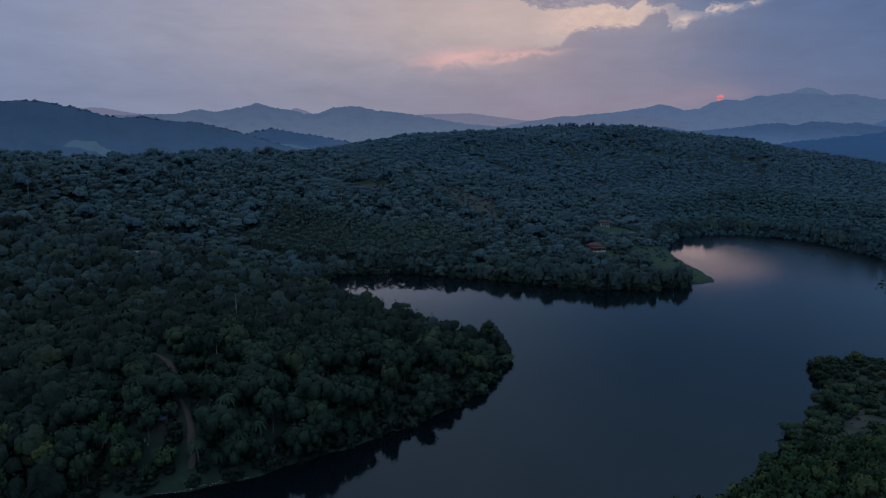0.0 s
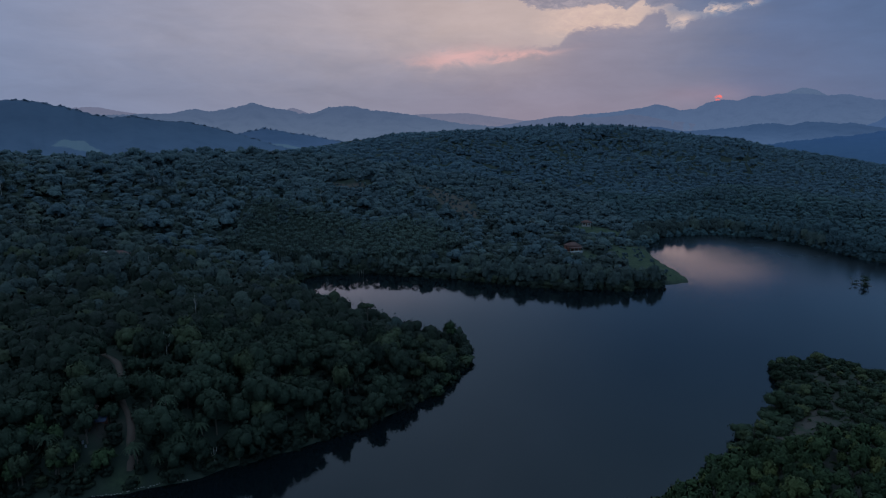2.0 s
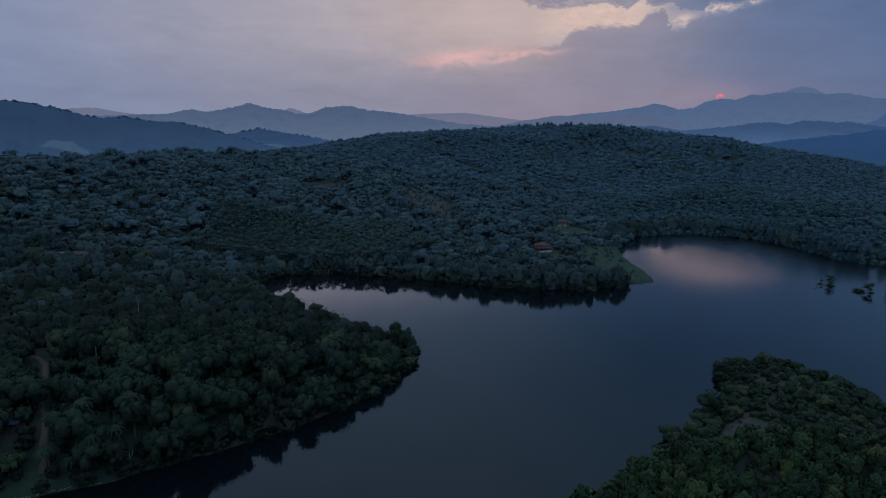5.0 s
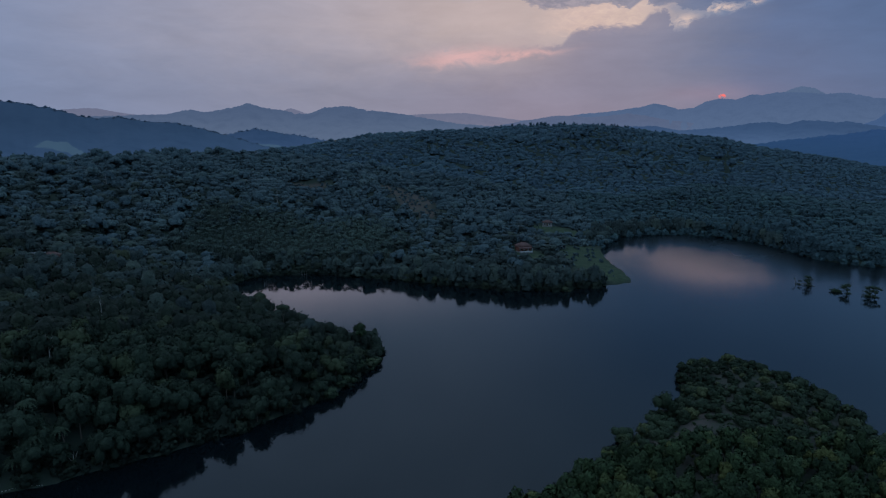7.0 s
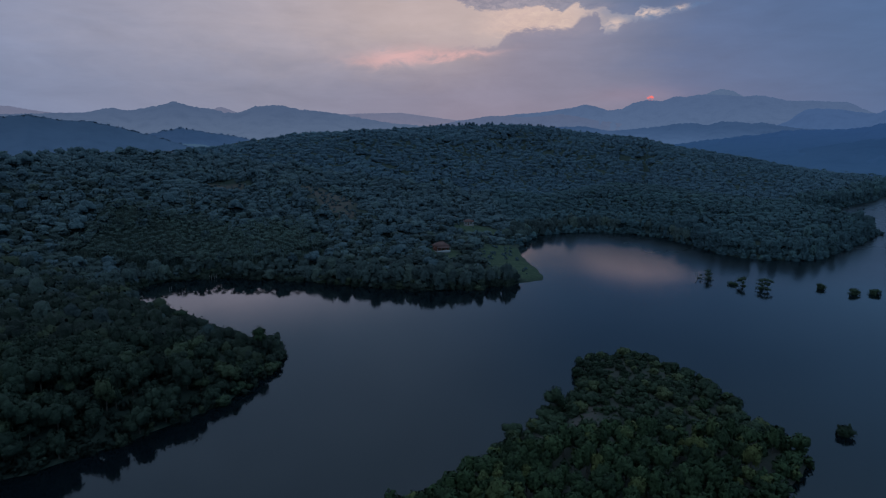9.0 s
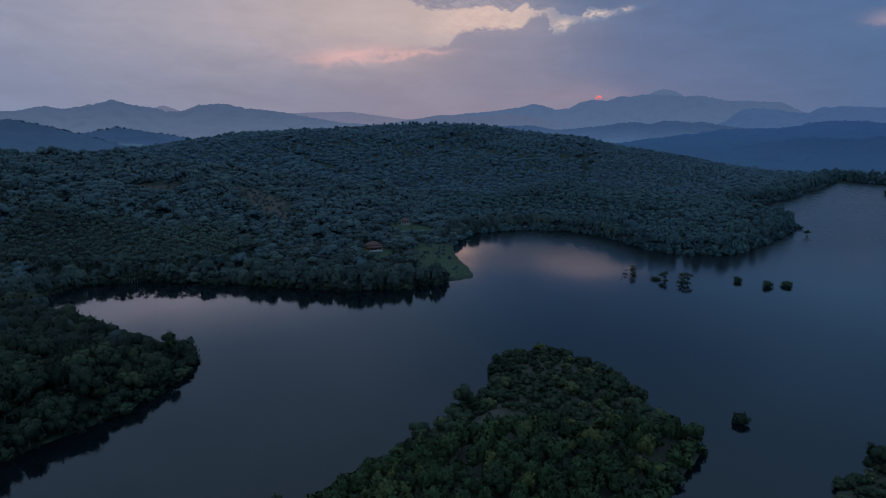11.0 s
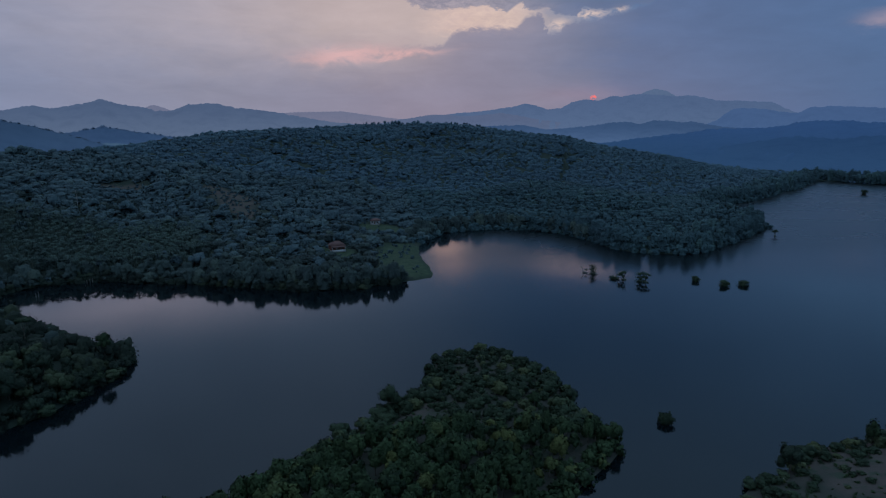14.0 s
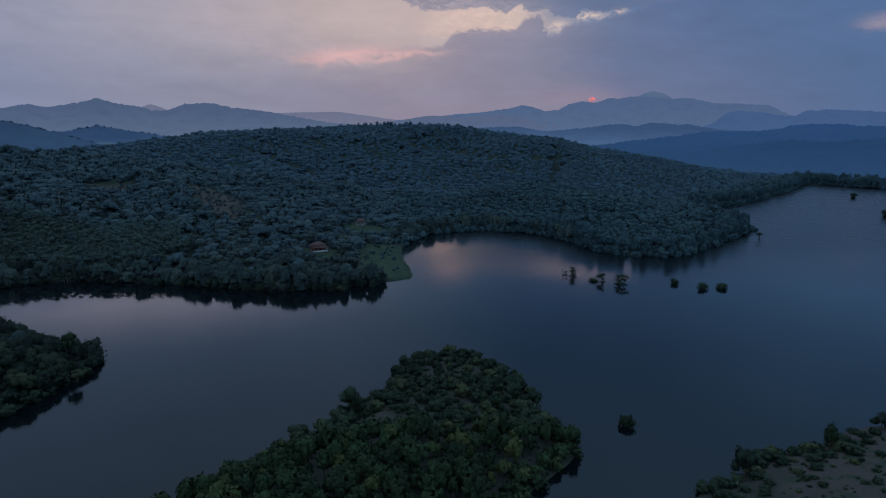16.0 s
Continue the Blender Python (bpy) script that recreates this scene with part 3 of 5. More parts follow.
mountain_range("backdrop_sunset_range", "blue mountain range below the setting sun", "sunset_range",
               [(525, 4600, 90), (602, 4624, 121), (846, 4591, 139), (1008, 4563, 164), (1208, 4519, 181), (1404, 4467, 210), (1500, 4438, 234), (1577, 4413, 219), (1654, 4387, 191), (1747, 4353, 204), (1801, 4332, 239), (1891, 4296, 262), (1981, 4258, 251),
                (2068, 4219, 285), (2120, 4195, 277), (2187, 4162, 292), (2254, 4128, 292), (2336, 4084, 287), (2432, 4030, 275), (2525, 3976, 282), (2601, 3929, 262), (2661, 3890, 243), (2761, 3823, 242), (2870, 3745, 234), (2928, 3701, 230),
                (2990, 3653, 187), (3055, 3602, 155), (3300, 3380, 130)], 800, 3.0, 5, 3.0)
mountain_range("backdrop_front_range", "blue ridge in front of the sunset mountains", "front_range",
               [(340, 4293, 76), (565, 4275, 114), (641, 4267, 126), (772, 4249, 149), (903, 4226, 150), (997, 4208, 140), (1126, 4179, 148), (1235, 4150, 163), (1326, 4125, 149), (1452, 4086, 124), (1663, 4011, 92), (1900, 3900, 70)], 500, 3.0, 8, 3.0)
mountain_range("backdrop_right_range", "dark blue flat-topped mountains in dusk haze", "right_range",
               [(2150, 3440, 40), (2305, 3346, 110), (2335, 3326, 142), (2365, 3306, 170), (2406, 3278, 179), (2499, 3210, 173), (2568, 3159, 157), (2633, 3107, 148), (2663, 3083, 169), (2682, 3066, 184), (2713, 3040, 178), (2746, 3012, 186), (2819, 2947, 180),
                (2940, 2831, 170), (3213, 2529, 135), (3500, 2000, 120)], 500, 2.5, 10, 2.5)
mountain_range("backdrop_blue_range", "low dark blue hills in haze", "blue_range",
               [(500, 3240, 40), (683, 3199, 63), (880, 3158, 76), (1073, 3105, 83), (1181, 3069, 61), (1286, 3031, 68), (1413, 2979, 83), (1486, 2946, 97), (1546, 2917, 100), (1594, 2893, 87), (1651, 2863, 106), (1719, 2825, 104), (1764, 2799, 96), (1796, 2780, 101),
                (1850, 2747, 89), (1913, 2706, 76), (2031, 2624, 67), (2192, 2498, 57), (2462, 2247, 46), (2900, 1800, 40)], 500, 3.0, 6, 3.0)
mountain_range("backdrop_right_hill", "wooded hill across the lake in blue dusk haze", "hazed_right_hill_woods",
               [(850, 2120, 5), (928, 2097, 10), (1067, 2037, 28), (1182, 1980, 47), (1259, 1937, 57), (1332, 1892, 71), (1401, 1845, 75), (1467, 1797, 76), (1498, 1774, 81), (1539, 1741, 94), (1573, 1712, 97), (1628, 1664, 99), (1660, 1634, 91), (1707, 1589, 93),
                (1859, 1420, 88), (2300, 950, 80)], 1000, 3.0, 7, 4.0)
mountain_range("backdrop_right_spur", "lower wooded spur across the lake in blue haze", "hazed_right_spur_woods",
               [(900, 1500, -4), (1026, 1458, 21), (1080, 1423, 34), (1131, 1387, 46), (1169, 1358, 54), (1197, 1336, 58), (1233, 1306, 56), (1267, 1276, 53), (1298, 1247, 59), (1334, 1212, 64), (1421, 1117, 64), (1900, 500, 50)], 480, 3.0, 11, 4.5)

# ---- trees ----
def octahedron():
    v = np.array([(1, 0, 0), (0, 1, 0), (-1, 0, 0), (0, -1, 0), (0, 0, 1), (0, 0, -1)], float)
    return v, np.array([(0, 1, 4), (1, 2, 4), (2, 3, 4), (3, 0, 4), (1, 0, 5), (2, 1, 5), (3, 2, 5), (0, 3, 5)])


def canopy_dome(rng, lobe, sides=5):
    """The close outer canopy of one lobe: a lumpy low dome, and the way its leaves face."""
    c, r = np.array(lobe[:3]), np.array(lobe[3:6])
    turn = rng.uniform(0, 6.28)
    d = [(math.cos(e) * math.cos(turn + 6.2832 * (k + 0.5 * row) / sides), math.cos(e) * math.sin(turn + 6.2832 * (k + 0.5 * row) / sides), math.sin(e))
         for row, e in enumerate((-0.45, 0.68)) for k in range(sides)] + [(0, 0, 1)]
    d = np.array(d)
    f = []
    for k in range(sides):
        n = (k + 1) % sides
        f += [(k, n, sides + k), (n, sides + n, sides + k), (sides + k, sides + n, 2 * sides)]
    return c + d * r * rng.uniform(0.86, 1.12, (len(d), 1)), np.array(f), d


def close_canopy(rng, lobes, count, size, up=0.5):
    """A far crown: lumpy domes with loose leaf clumps breaking their outline."""
    pieces = []
    for lobe in lobes:
        v, f, d = canopy_dome(rng, lobe)
        n = d * (1 - up) + [0, 0, up]
        pieces.append((v, f, n / np.linalg.norm(n, axis=1)[:, None]))
    v, f, n = crown_arrays(rng, lobes, count, size, 0.0, -0.35, 0.3, 1.34)
    n = n * (1 - up) + [0, 0, up]
    pieces.append((v, f, n / np.linalg.norm(n, axis=1)[:, None]))
    return join(pieces)


def crown_arrays(rng, lobes, count, size, core=0.72, low=-0.35, ragged=0.46, loose=1.14):
    """Leaf clumps set over rounded lobes, with a dark core in each lobe. lobes: centre and radii."""
    verts, faces, norms, at = [], [], [], 0
    area = np.array([l[3] * l[4] for l in lobes])
    for lobe in lobes if core else ():
        dv, df, dn = canopy_dome(rng, (*lobe[:3], *(core * 1.2 * q for q in lobe[3:6])))
        verts.append(dv)
        norms.append(dn)
        faces.append(df + at)
        at += len(dv)
    pick = rng.choice(len(lobes), count, p=area / area.sum())
    L = np.array(lobes)[pick]
    d = rng.normal(size=(count, 3))
    d[:, 2] = np.abs(d[:, 2]) * np.where(rng.random(count) < 0.8, 1, low / abs(low) * 0.5)
    d /= np.linalg.norm(d, axis=1)[:, None]
    p = L[:, :3] + d * L[:, 3:6] * rng.uniform(0.74, loose, (count, 1))
    nrm = d / L[:, 3:6] * L[:, 3:4] + rng.normal(size=(count, 3)) * ragged
    nrm /= np.linalg.norm(nrm, axis=1)[:, None]
    u = np.cross(nrm, rng.normal(size=(count, 3)))
    u /= np.linalg.norm(u, axis=1)[:, None] + 1e-9
    w = np.cross(nrm, u)
    s = size * rng.uniform(0.55, 1.25, (count, 1))
    bend = nrm * s * rng.uniform(-0.35, 0.05, (count, 1))
    quad = np.stack([p - u * s * 0.5, p - w * s * 0.36 + bend * 0.5, p + u * s * 0.5 + bend, p + w * s * 0.36 + bend * 0.5], 1).reshape(-1, 3)
    k = np.arange(count)[:, None] * 4 + at
    verts.append(quad)
    faces += [k + [0, 1, 2], k + [0, 2, 3]]
    # a clump of leaves shades like the side of the crown on which it sits
    whole = p - np.array([0, 0, float(np.mean(p[:, 2])) - 0.3 * float(np.ptp(p[:, 2]))])
    whole /= np.linalg.norm(whole, axis=1)[:, None] + 1e-9
    side = 0.45 * d + 0.45 * whole + 0.32 * nrm
    side /= np.linalg.norm(side, axis=1)[:, None] + 1e-9
    norms.append(np.repeat(side, 4, axis=0))
    return np.vstack(verts), np.vstack(faces), np.vstack(norms)


def broad_lobes(rng, width, height, n, base):
    """Lobes of a spreading crown: one in the middle, the others round it."""
    out = [(0, 0, base + height * 0.55, width * 0.34, width * 0.34, height * 0.45)]
    if base < 0.5:
        out.append((0, 0, base + height * 0.16, width * 0.46, width * 0.46, height * 0.34))
    for i in range(n):
        a, r = 6.28 * (i + rng.uniform(-0.3, 0.3)) / n, width * rng.uniform(0.22, 0.36)
        q = width * rng.uniform(0.17, 0.27)
        out.append((r * math.cos(a), r * math.sin(a), base + height * rng.uniform(0.25, 0.75), q, q, height * rng.uniform(0.22, 0.36)))
    return out


def tube(points, radii, sides=6):
    """A tapered limb along points."""
    v, f = [], []
    for i, (p, r) in enumerate(zip(points, radii)):
        p = Vector(p)
        way = (Vector(points[min(i + 1, len(points) - 1)]) - Vector(points[max(i - 1, 0)])).normalized()
        a = way.orthogonal().normalized()
        b = way.cross(a)
        for k in range(sides):
            t = 6.2832 * k / sides
            v.append(p + a * r * math.cos(t) + b * r * math.sin(t))
    for i in range(len(points) - 1):
        for k in range(sides):
            q, s = i * sides + k, i * sides + (k + 1) % sides
            f += [(q, s, s + sides), (q, s + sides, q + sides)]
    v = np.array([tuple(p) for p in v])
    rim = v - np.repeat(np.array([tuple(p) for p in points], float), sides, axis=0)
    return v, np.array(f), rim / (np.linalg.norm(rim, axis=1)[:, None] + 1e-9)


def join(pieces):
    v, f, n, at = [], [], [], 0
    for a, b, *c in pieces:
        v.append(a)
        f.append(b + at)
        n += c
        at += len(a)
    return (np.vstack(v), np.vstack(f), np.vstack(n)) if len(n) == len(v) else (np.vstack(v), np.vstack(f))


def trunk_arrays(rng, height, radius, lobes, lean=0.4):
    """A trunk with limbs that reach into the lobes."""
    top = (rng.uniform(-lean, lean), rng.uniform(-lean, lean), height)
    mid = (top[0] * 0.3, top[1] * 0.5, height * 0.5)
    pieces = [tube([(0, 0, -0.6), (0, 0, 0.3), mid, top], [radius * 1.35, radius, radius * 0.75, radius * 0.45])]
    for lobe in lobes[:6]:
        h = height * rng.uniform(0.45, 0.8)
        start = (top[0] * h / height, top[1] * h / height, h)
        pieces.append(tube([start, (lobe[0] * 0.6, lobe[1] * 0.6, (h + lobe[2]) / 2), lobe[:3]], [radius * 0.45, radius * 0.3, radius * 0.12], 3))
    return join(pieces)


def part(name, arrays, mat, parent, label=""):
    me = mesh_from(name, *arrays)
    me.materials.append(MATERIALS[mat])
    ob = new(name, me)
    ob.parent = parent
    if label:
        ob["label"] = label
    return ob


def tree_kind(name, label, category, seed, width, height, base, leaf, lobes=6, count=420, size=0.95, radius=0.22, group=""):
    rng = np.random.default_rng(seed)
    thing = tagged(new(name), label, category, group)
    ls = broad_lobes(rng, width, height, lobes, base)
    part("trunk", trunk_arrays(rng, base + height * 0.6, radius, ls), "bark", thing)
    part("crown", crown_arrays(rng, ls, count, size), leaf, thing)
    return thing


def frond_arrays(rng, reach, fronds, width, teeth=7, up=0.5):
    """Arching palm fronds with leaflets hanging on both sides of the rib."""
    pieces = []
    for i in range(fronds):
        a = 6.2832 * (i + rng.uniform(-0.3, 0.3)) / fronds
        rise, far = rng.uniform(-0.1, 1.0) * up, reach * rng.uniform(0.8, 1.1)
        ca, sa = math.cos(a), math.sin(a)
        v, f = [], []
        for k in range(teeth + 1):
            t = k / teeth
            r, z = far * t * (1 - 0.18 * t), far * (rise * t - (0.55 + rise * 0.5) * t * t)
            v.append((r * ca, r * sa, z))
        for k in range(teeth):
            t = (k + 0.6) / teeth
            w = width * (1.2 - t) * rng.uniform(0.8, 1.15)
            for side in (-1, 1):
                x, y, z = (np.array(v[k]) + np.array(v[k + 1])) / 2
                v.append((x - sa * w * side + ca * w * 0.35, y + ca * w * side + sa * w * 0.35, z - w * 0.45))
                f.append((k, k + 1, len(v) - 1) if side > 0 else (k + 1, k, len(v) - 1))
        v = np.array(v)
        pieces.append((v, np.array(f), np.tile([[0.35 * ca, 0.35 * sa, 0.93]], (len(v), 1))))
    return join(pieces)


def palm_kind(seed, height, reach, label):
    rng = np.random.default_rng(seed)
    thing = tagged(new("coconut_palm"), label, "palm tree")
    lean = rng.uniform(-0.8, 0.8, 2)
    pts = [(0, 0, -0.5), (lean[0] * 0.2, lean[1] * 0.2, height * 0.4), (lean[0] * 0.6, lean[1] * 0.6, height * 0.75), (lean[0], lean[1], height)]
    part("trunk", tube(pts, [0.24, 0.17, 0.14, 0.13]), "bark", thing)
    v, f, n = frond_arrays(rng, reach, 17, 0.75)
    part("crown", (v + [lean[0], lean[1], height], f, n), "palm_leaf", thing)
    return thing


def scatter(x0, x1, y0, y1, step, seed, jitter=0.46):
    rng = np.random.default_rng(seed)
    xs, ys = np.meshgrid(np.arange(x0, x1, step), np.arange(y0, y1, step * 0.87))
    xs[1::2] += step / 2
    x = xs.ravel() + rng.uniform(-jitter, jitter, xs.size) * step
    y = ys.ravel() + rng.uniform(-jitter, jitter, xs.size) * step
    return x, y, rng


def spread(x, y):
    """The valley that the flight looks over."""
    return (x > -0.80 * y - 60) & (x < 150 + 1.12 * y)


def mass(name, label, category, mat, templates, x, y, z, scale, rng, tall=None):
    """Countless trees of a stand as one mesh; each has its own turn, size and tone."""
    if len(x) == 0:
        return
    pick = rng.integers(0, len(templates), len(x))
    turn, tone = rng.uniform(0, 6.2832, len(x)), rng.random(len(x))
    tall = np.ones(len(x)) if tall is None else tall
    V, F, T, N, at = [], [], [], [], 0
    for k, (v, f, n) in enumerate(templates):
        i = np.nonzero(pick == k)[0]
        if not len(i):
            continue
        c, s, q = np.cos(turn[i])[:, None], np.sin(turn[i])[:, None], scale[i][:, None]
        p = np.stack([(v[:, 0] * c - v[:, 1] * s) * q + x[i][:, None], (v[:, 0] * s + v[:, 1] * c) * q + y[i][:, None], v[:, 2] * q * tall[i][:, None] + z[i][:, None]], 2)
        V.append(p.reshape(-1, 3))
        N.append(np.stack([n[:, 0] * c - n[:, 1] * s, n[:, 0] * s + n[:, 1] * c, np.broadcast_to(n[:, 2], (len(i), len(n)))], 2).reshape(-1, 3))
        F.append((f[None] + (np.arange(len(i)) * len(v))[:, None, None] + at).reshape(-1, 3))
        T.append(np.repeat(tone[i], len(v)))
        at += len(i) * len(v)
    me = mesh_from(name, np.vstack(V), np.vstack(F), np.vstack(N))
    floats(me, "tone", np.concatenate(T))
    me.materials.append(MATERIALS[mat])
    tagged(new(name, me), label, category, kind="stuff")


def templates(seed, n, width, height, base, lobes, count, size, core=0.72, stem=True, ragged=0.55, closed=None):
    out = []
    for k in range(n):
        rng = np.random.default_rng(seed + k)
        ls = broad_lobes(rng, width * rng.uniform(0.85, 1.15), height * rng.uniform(0.85, 1.15), lobes, base)
        pieces = [crown_arrays(rng, ls, count, size, core, -0.35, ragged) if closed is None else close_canopy(rng, ls, count, size, closed)]
        if stem:
            pieces.append(tube([(0, 0, -0.8), (0, 0, base + height * 0.5)], [0.22, 0.12], 3))
        out.append(join(pieces))
    return out


def at_place(x, y, z, turn=0.0, s=1.0, tall=1.0):
    return Matrix.Translation((x, y, z)) @ Matrix.Rotation(turn, 4, "Z") @ Matrix.Diagonal((s, s, s * tall, 1))


def towards_tip(x):
    """Trees are lower towards the tip of the peninsula."""
    return np.interp(x, [-45, -10, 26], [1.05, 0.95, 0.74])


def plant(kinds, x, y, z, rng, smin, smax):
    """Single trees, each a thing of its own."""
    for k in range(len(x)):
        thing = kinds[int(rng.integers(len(kinds)))]
        copy_thing(thing, at_place(x[k], y[k], z[k], rng.uniform(0, 6.28), rng.uniform(smin, smax) * float(towards_tip(x[k])), rng.uniform(0.85, 1.15)))


def away(kinds):
    """Set the first of each kind aside on the bank behind, among the woods of the peninsula's root."""
    for k, thing in enumerate(kinds):
        x, y = -170.0 - 13 * k, 150.0 + 7 * k
        z, _ = ground_height(np.array([x]), np.array([y]))
        thing.matrix_basis = at_place(x, y, float(z[0]))


def peninsula():
    kinds = [tree_kind("broadleaf_tree", "broad dark-green forest tree in the shore woods", "tree", 100 + k, w, h, b, "broadleaf", n, 560, 0.68)
             for k, (w, h, b, n) in enumerate([(8.5, 7.6, 1.3, 8), (7.0, 7.0, 1.0, 7), (9.5, 8.4, 1.5, 9), (6.5, 8.4, 1.2, 7), (7.8, 6.2, 0.9, 8), (5.6, 6.0, 0.8, 6)])]
    away(kinds)
    x, y, rng = scatter(-330, 40, 60, 345, 5.6, 11)
    z, sd = ground_height(x, y)
    bare = (x < -49) & (y < 153)
    ok = (sd > np.where(bare, 2.2, 0.5)) & (inland(x, y) > 0.2) & spread(x, y) & (cover(x, y, grow=0.6) < 0.4) & (x < 60) & (y > 95)
    thin = rng.random(len(x)) < np.where((x < -90) & (swell(x, y, 55.0, 8.0) > 0.35), 0.45, 0.97)
    ok &= thin
    x, y, z, sd = x[ok], y[ok], z[ok], sd[ok]
    near = np.hypot(x + 20, y - 160)
    single = np.zeros(len(x), bool)
    single[np.argsort(near)[:290]] = True
    plant(kinds, x[single], y[single], z[single] - 0.2, rng, 0.6, 1.22)
    rest = ~single
    # with distance, more trees take the leaf colour that has haze in it
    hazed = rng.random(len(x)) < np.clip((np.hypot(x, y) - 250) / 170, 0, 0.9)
    for own, leaf, label in [(rest & ~hazed, "broadleaf_mass", "dense mixed broadleaf woods covering the peninsula"), (rest & hazed, "hazed_broadleaf_mass", "mixed broadleaf woods at the root of the peninsula")]:
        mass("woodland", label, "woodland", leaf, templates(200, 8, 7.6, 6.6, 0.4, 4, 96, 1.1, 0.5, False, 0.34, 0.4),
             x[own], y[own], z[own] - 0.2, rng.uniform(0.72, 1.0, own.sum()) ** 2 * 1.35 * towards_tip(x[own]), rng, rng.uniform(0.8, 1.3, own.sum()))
    # understorey along the banks
    x, y, rng = scatter(-150, 40, 95, 345, 3.0, 12)
    z, sd = ground_height(x, y)
    ok = (sd > np.where((x < -49) & (y < 153), 1.0, -1.4)) & (sd < 45) & (inland(x, y) > -1.2) & spread(x, y) & (cover(x, y) < 0.4) & (rng.random(len(x)) < np.where(sd < 7, 0.97, 0.42)) & (y < np.where(sd < 6, 345, 225))
    mass("undergrowth", "low green undergrowth along the bank and between the trees", "scrub", "broadleaf_mass", templates(230, 5, 4.2, 3.0, 0.1, 3, 40, 0.95, 0.7, False),
         x[ok], y[ok], z[ok] - 0.2, rng.uniform(0.6, 1.2, ok.sum()), rng)


def valley():
    """Woods from the cove to the foot of the hill, the palm grove, and the headlands."""
    x, y, rng = scatter(-620, 560, 345, 690, 6.3, 21)
    z, sd = ground_height(x, y)
    grove = (x > -125) & (x < 20 + 12 * swell(x, y, 60.0, 3.0)) & (y > 388) & (y < 470 + 14 * swell(x, y, 50.0, 1.0))
    ok = (sd > 1.5) & spread(x, y) & (cover(x, y, grow=2.5) < 0.4) & (~grove | (rng.random(len(x)) < 0.16))
    ok &= y < beyond_crest(x)
    open_land = swell(x, y, 120.0, 4.0) > 0.42
    ok &= rng.random(len(x)) < np.where(open_land & (x < 130), 0.78, 0.97)
    plantation = (x > 180) & (y > 395)
    # single crowns that stand above the others
    k = np.nonzero(ok & ~plantation & (sd > 12))[0]
    k = k[rng.permutation(len(k))[:230]]
    mass("tall_trees", "large spreading crowns standing above the valley woods", "trees", "hazed_hill_mass", templates(360, 6, 9.5, 6.5, 3.0, 6, 60, 1.2, 0.72, True, 0.4, 0.35), x[k], y[k], z[k] - 0.3,
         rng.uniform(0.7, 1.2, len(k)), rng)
    big = templates(300, 14, 9.2, 4.6, 0.4, 2, 36, 1.5, 0.0, False, 0.32, 0.9)
    # farther up the valley, more trees get the colour with stronger haze
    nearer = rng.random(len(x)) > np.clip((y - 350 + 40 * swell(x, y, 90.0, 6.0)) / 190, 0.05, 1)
    for a, leaf, label in [(ok & ~plantation & ~nearer, "hazed_hill_mass", "mixed woods and tree gardens on the valley slopes"),
                           (ok & ~plantation & nearer, "hazed_broadleaf_mass", "broadleaf trees, less hazed in colour, scattered through the valley woods")]:
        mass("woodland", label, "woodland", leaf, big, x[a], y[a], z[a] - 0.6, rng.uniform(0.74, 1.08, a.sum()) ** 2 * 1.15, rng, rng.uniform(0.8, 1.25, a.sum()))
    a = ok & plantation
    mass("rubber_plantation", "even close canopy of a hillside plantation", "plantation", "hazed_plantation_mass", big, x[a], y[a], z[a] - 0.8,
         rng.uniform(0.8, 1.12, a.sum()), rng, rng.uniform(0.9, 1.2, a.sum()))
    # taller trees along the plantation's shore
    x, y, rng = scatter(270, 1000, 395, 960, 6.2, 25)
    z, sd = ground_height(x, y)
    ok = (sd > 0.8) & (sd < np.where(x < 520, 15, 22)) & spread(x, y) & (rng.random(len(x)) < 0.92)
    mass("shore_trees", "tall dark trees standing along the plantation's shore", "trees", "hazed_plantation_mass", templates(370, 8, 8.2, 11.0, 0.4, 4, 50, 1.5, 0.0, False, 0.4, 0.75), x[ok], y[ok], z[ok] - 0.3,
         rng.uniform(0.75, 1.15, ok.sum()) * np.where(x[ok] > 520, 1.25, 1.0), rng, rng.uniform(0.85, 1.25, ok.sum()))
    x, y, rng = scatter(-90, 800, 335, 860, 4.2, 23)
    z, sd = ground_height(x, y)
    field = (x > 124) & (x < 176) & (y > 352) & (y < 466)
    ok = (sd > -2.0) & (sd < 7) & ~field & (rng.random(len(x)) < 0.9)
    cove = ok & (y < 392)
    ok &= ~cove
    mass("bank_scrub", "low dark-green scrub round the cove", "scrub", "broadleaf_mass", templates(350, 5, 6.0, 4.0, 0.0, 3, 34, 1.2, 0.5, False, 0.4, 0.3),
         x[cove], y[cove], z[cove] - 0.4, rng.uniform(0.5, 1.3, cove.sum()), rng, rng.uniform(0.7, 1.3, cove.sum()))
    mass("bank_scrub", "low green scrub along the far water's edge", "scrub", "hazed_plantation_mass", templates(330, 7, 6.0, 4.0, 0.0, 3, 34, 1.2, 0.5, False, 0.4, 0.3),
         x[ok], y[ok], z[ok] - 0.4, rng.uniform(0.5, 1.3, ok.sum()), rng, rng.uniform(0.7, 1.3, ok.sum()))
    x, y, rng = scatter(-110, 300, 335, 540, 6.0, 26)
    z, sd = ground_height(x, y)
    field = (x > 118) & (x < 176) & (y > 358) & (y < 470) | (x > 146) & (x < 176) & (y < 470)
    ok = (sd > 0.8) & (sd < 14) & ~field & (rng.random(len(x)) < np.where(x < 30, 0.45, 0.9))
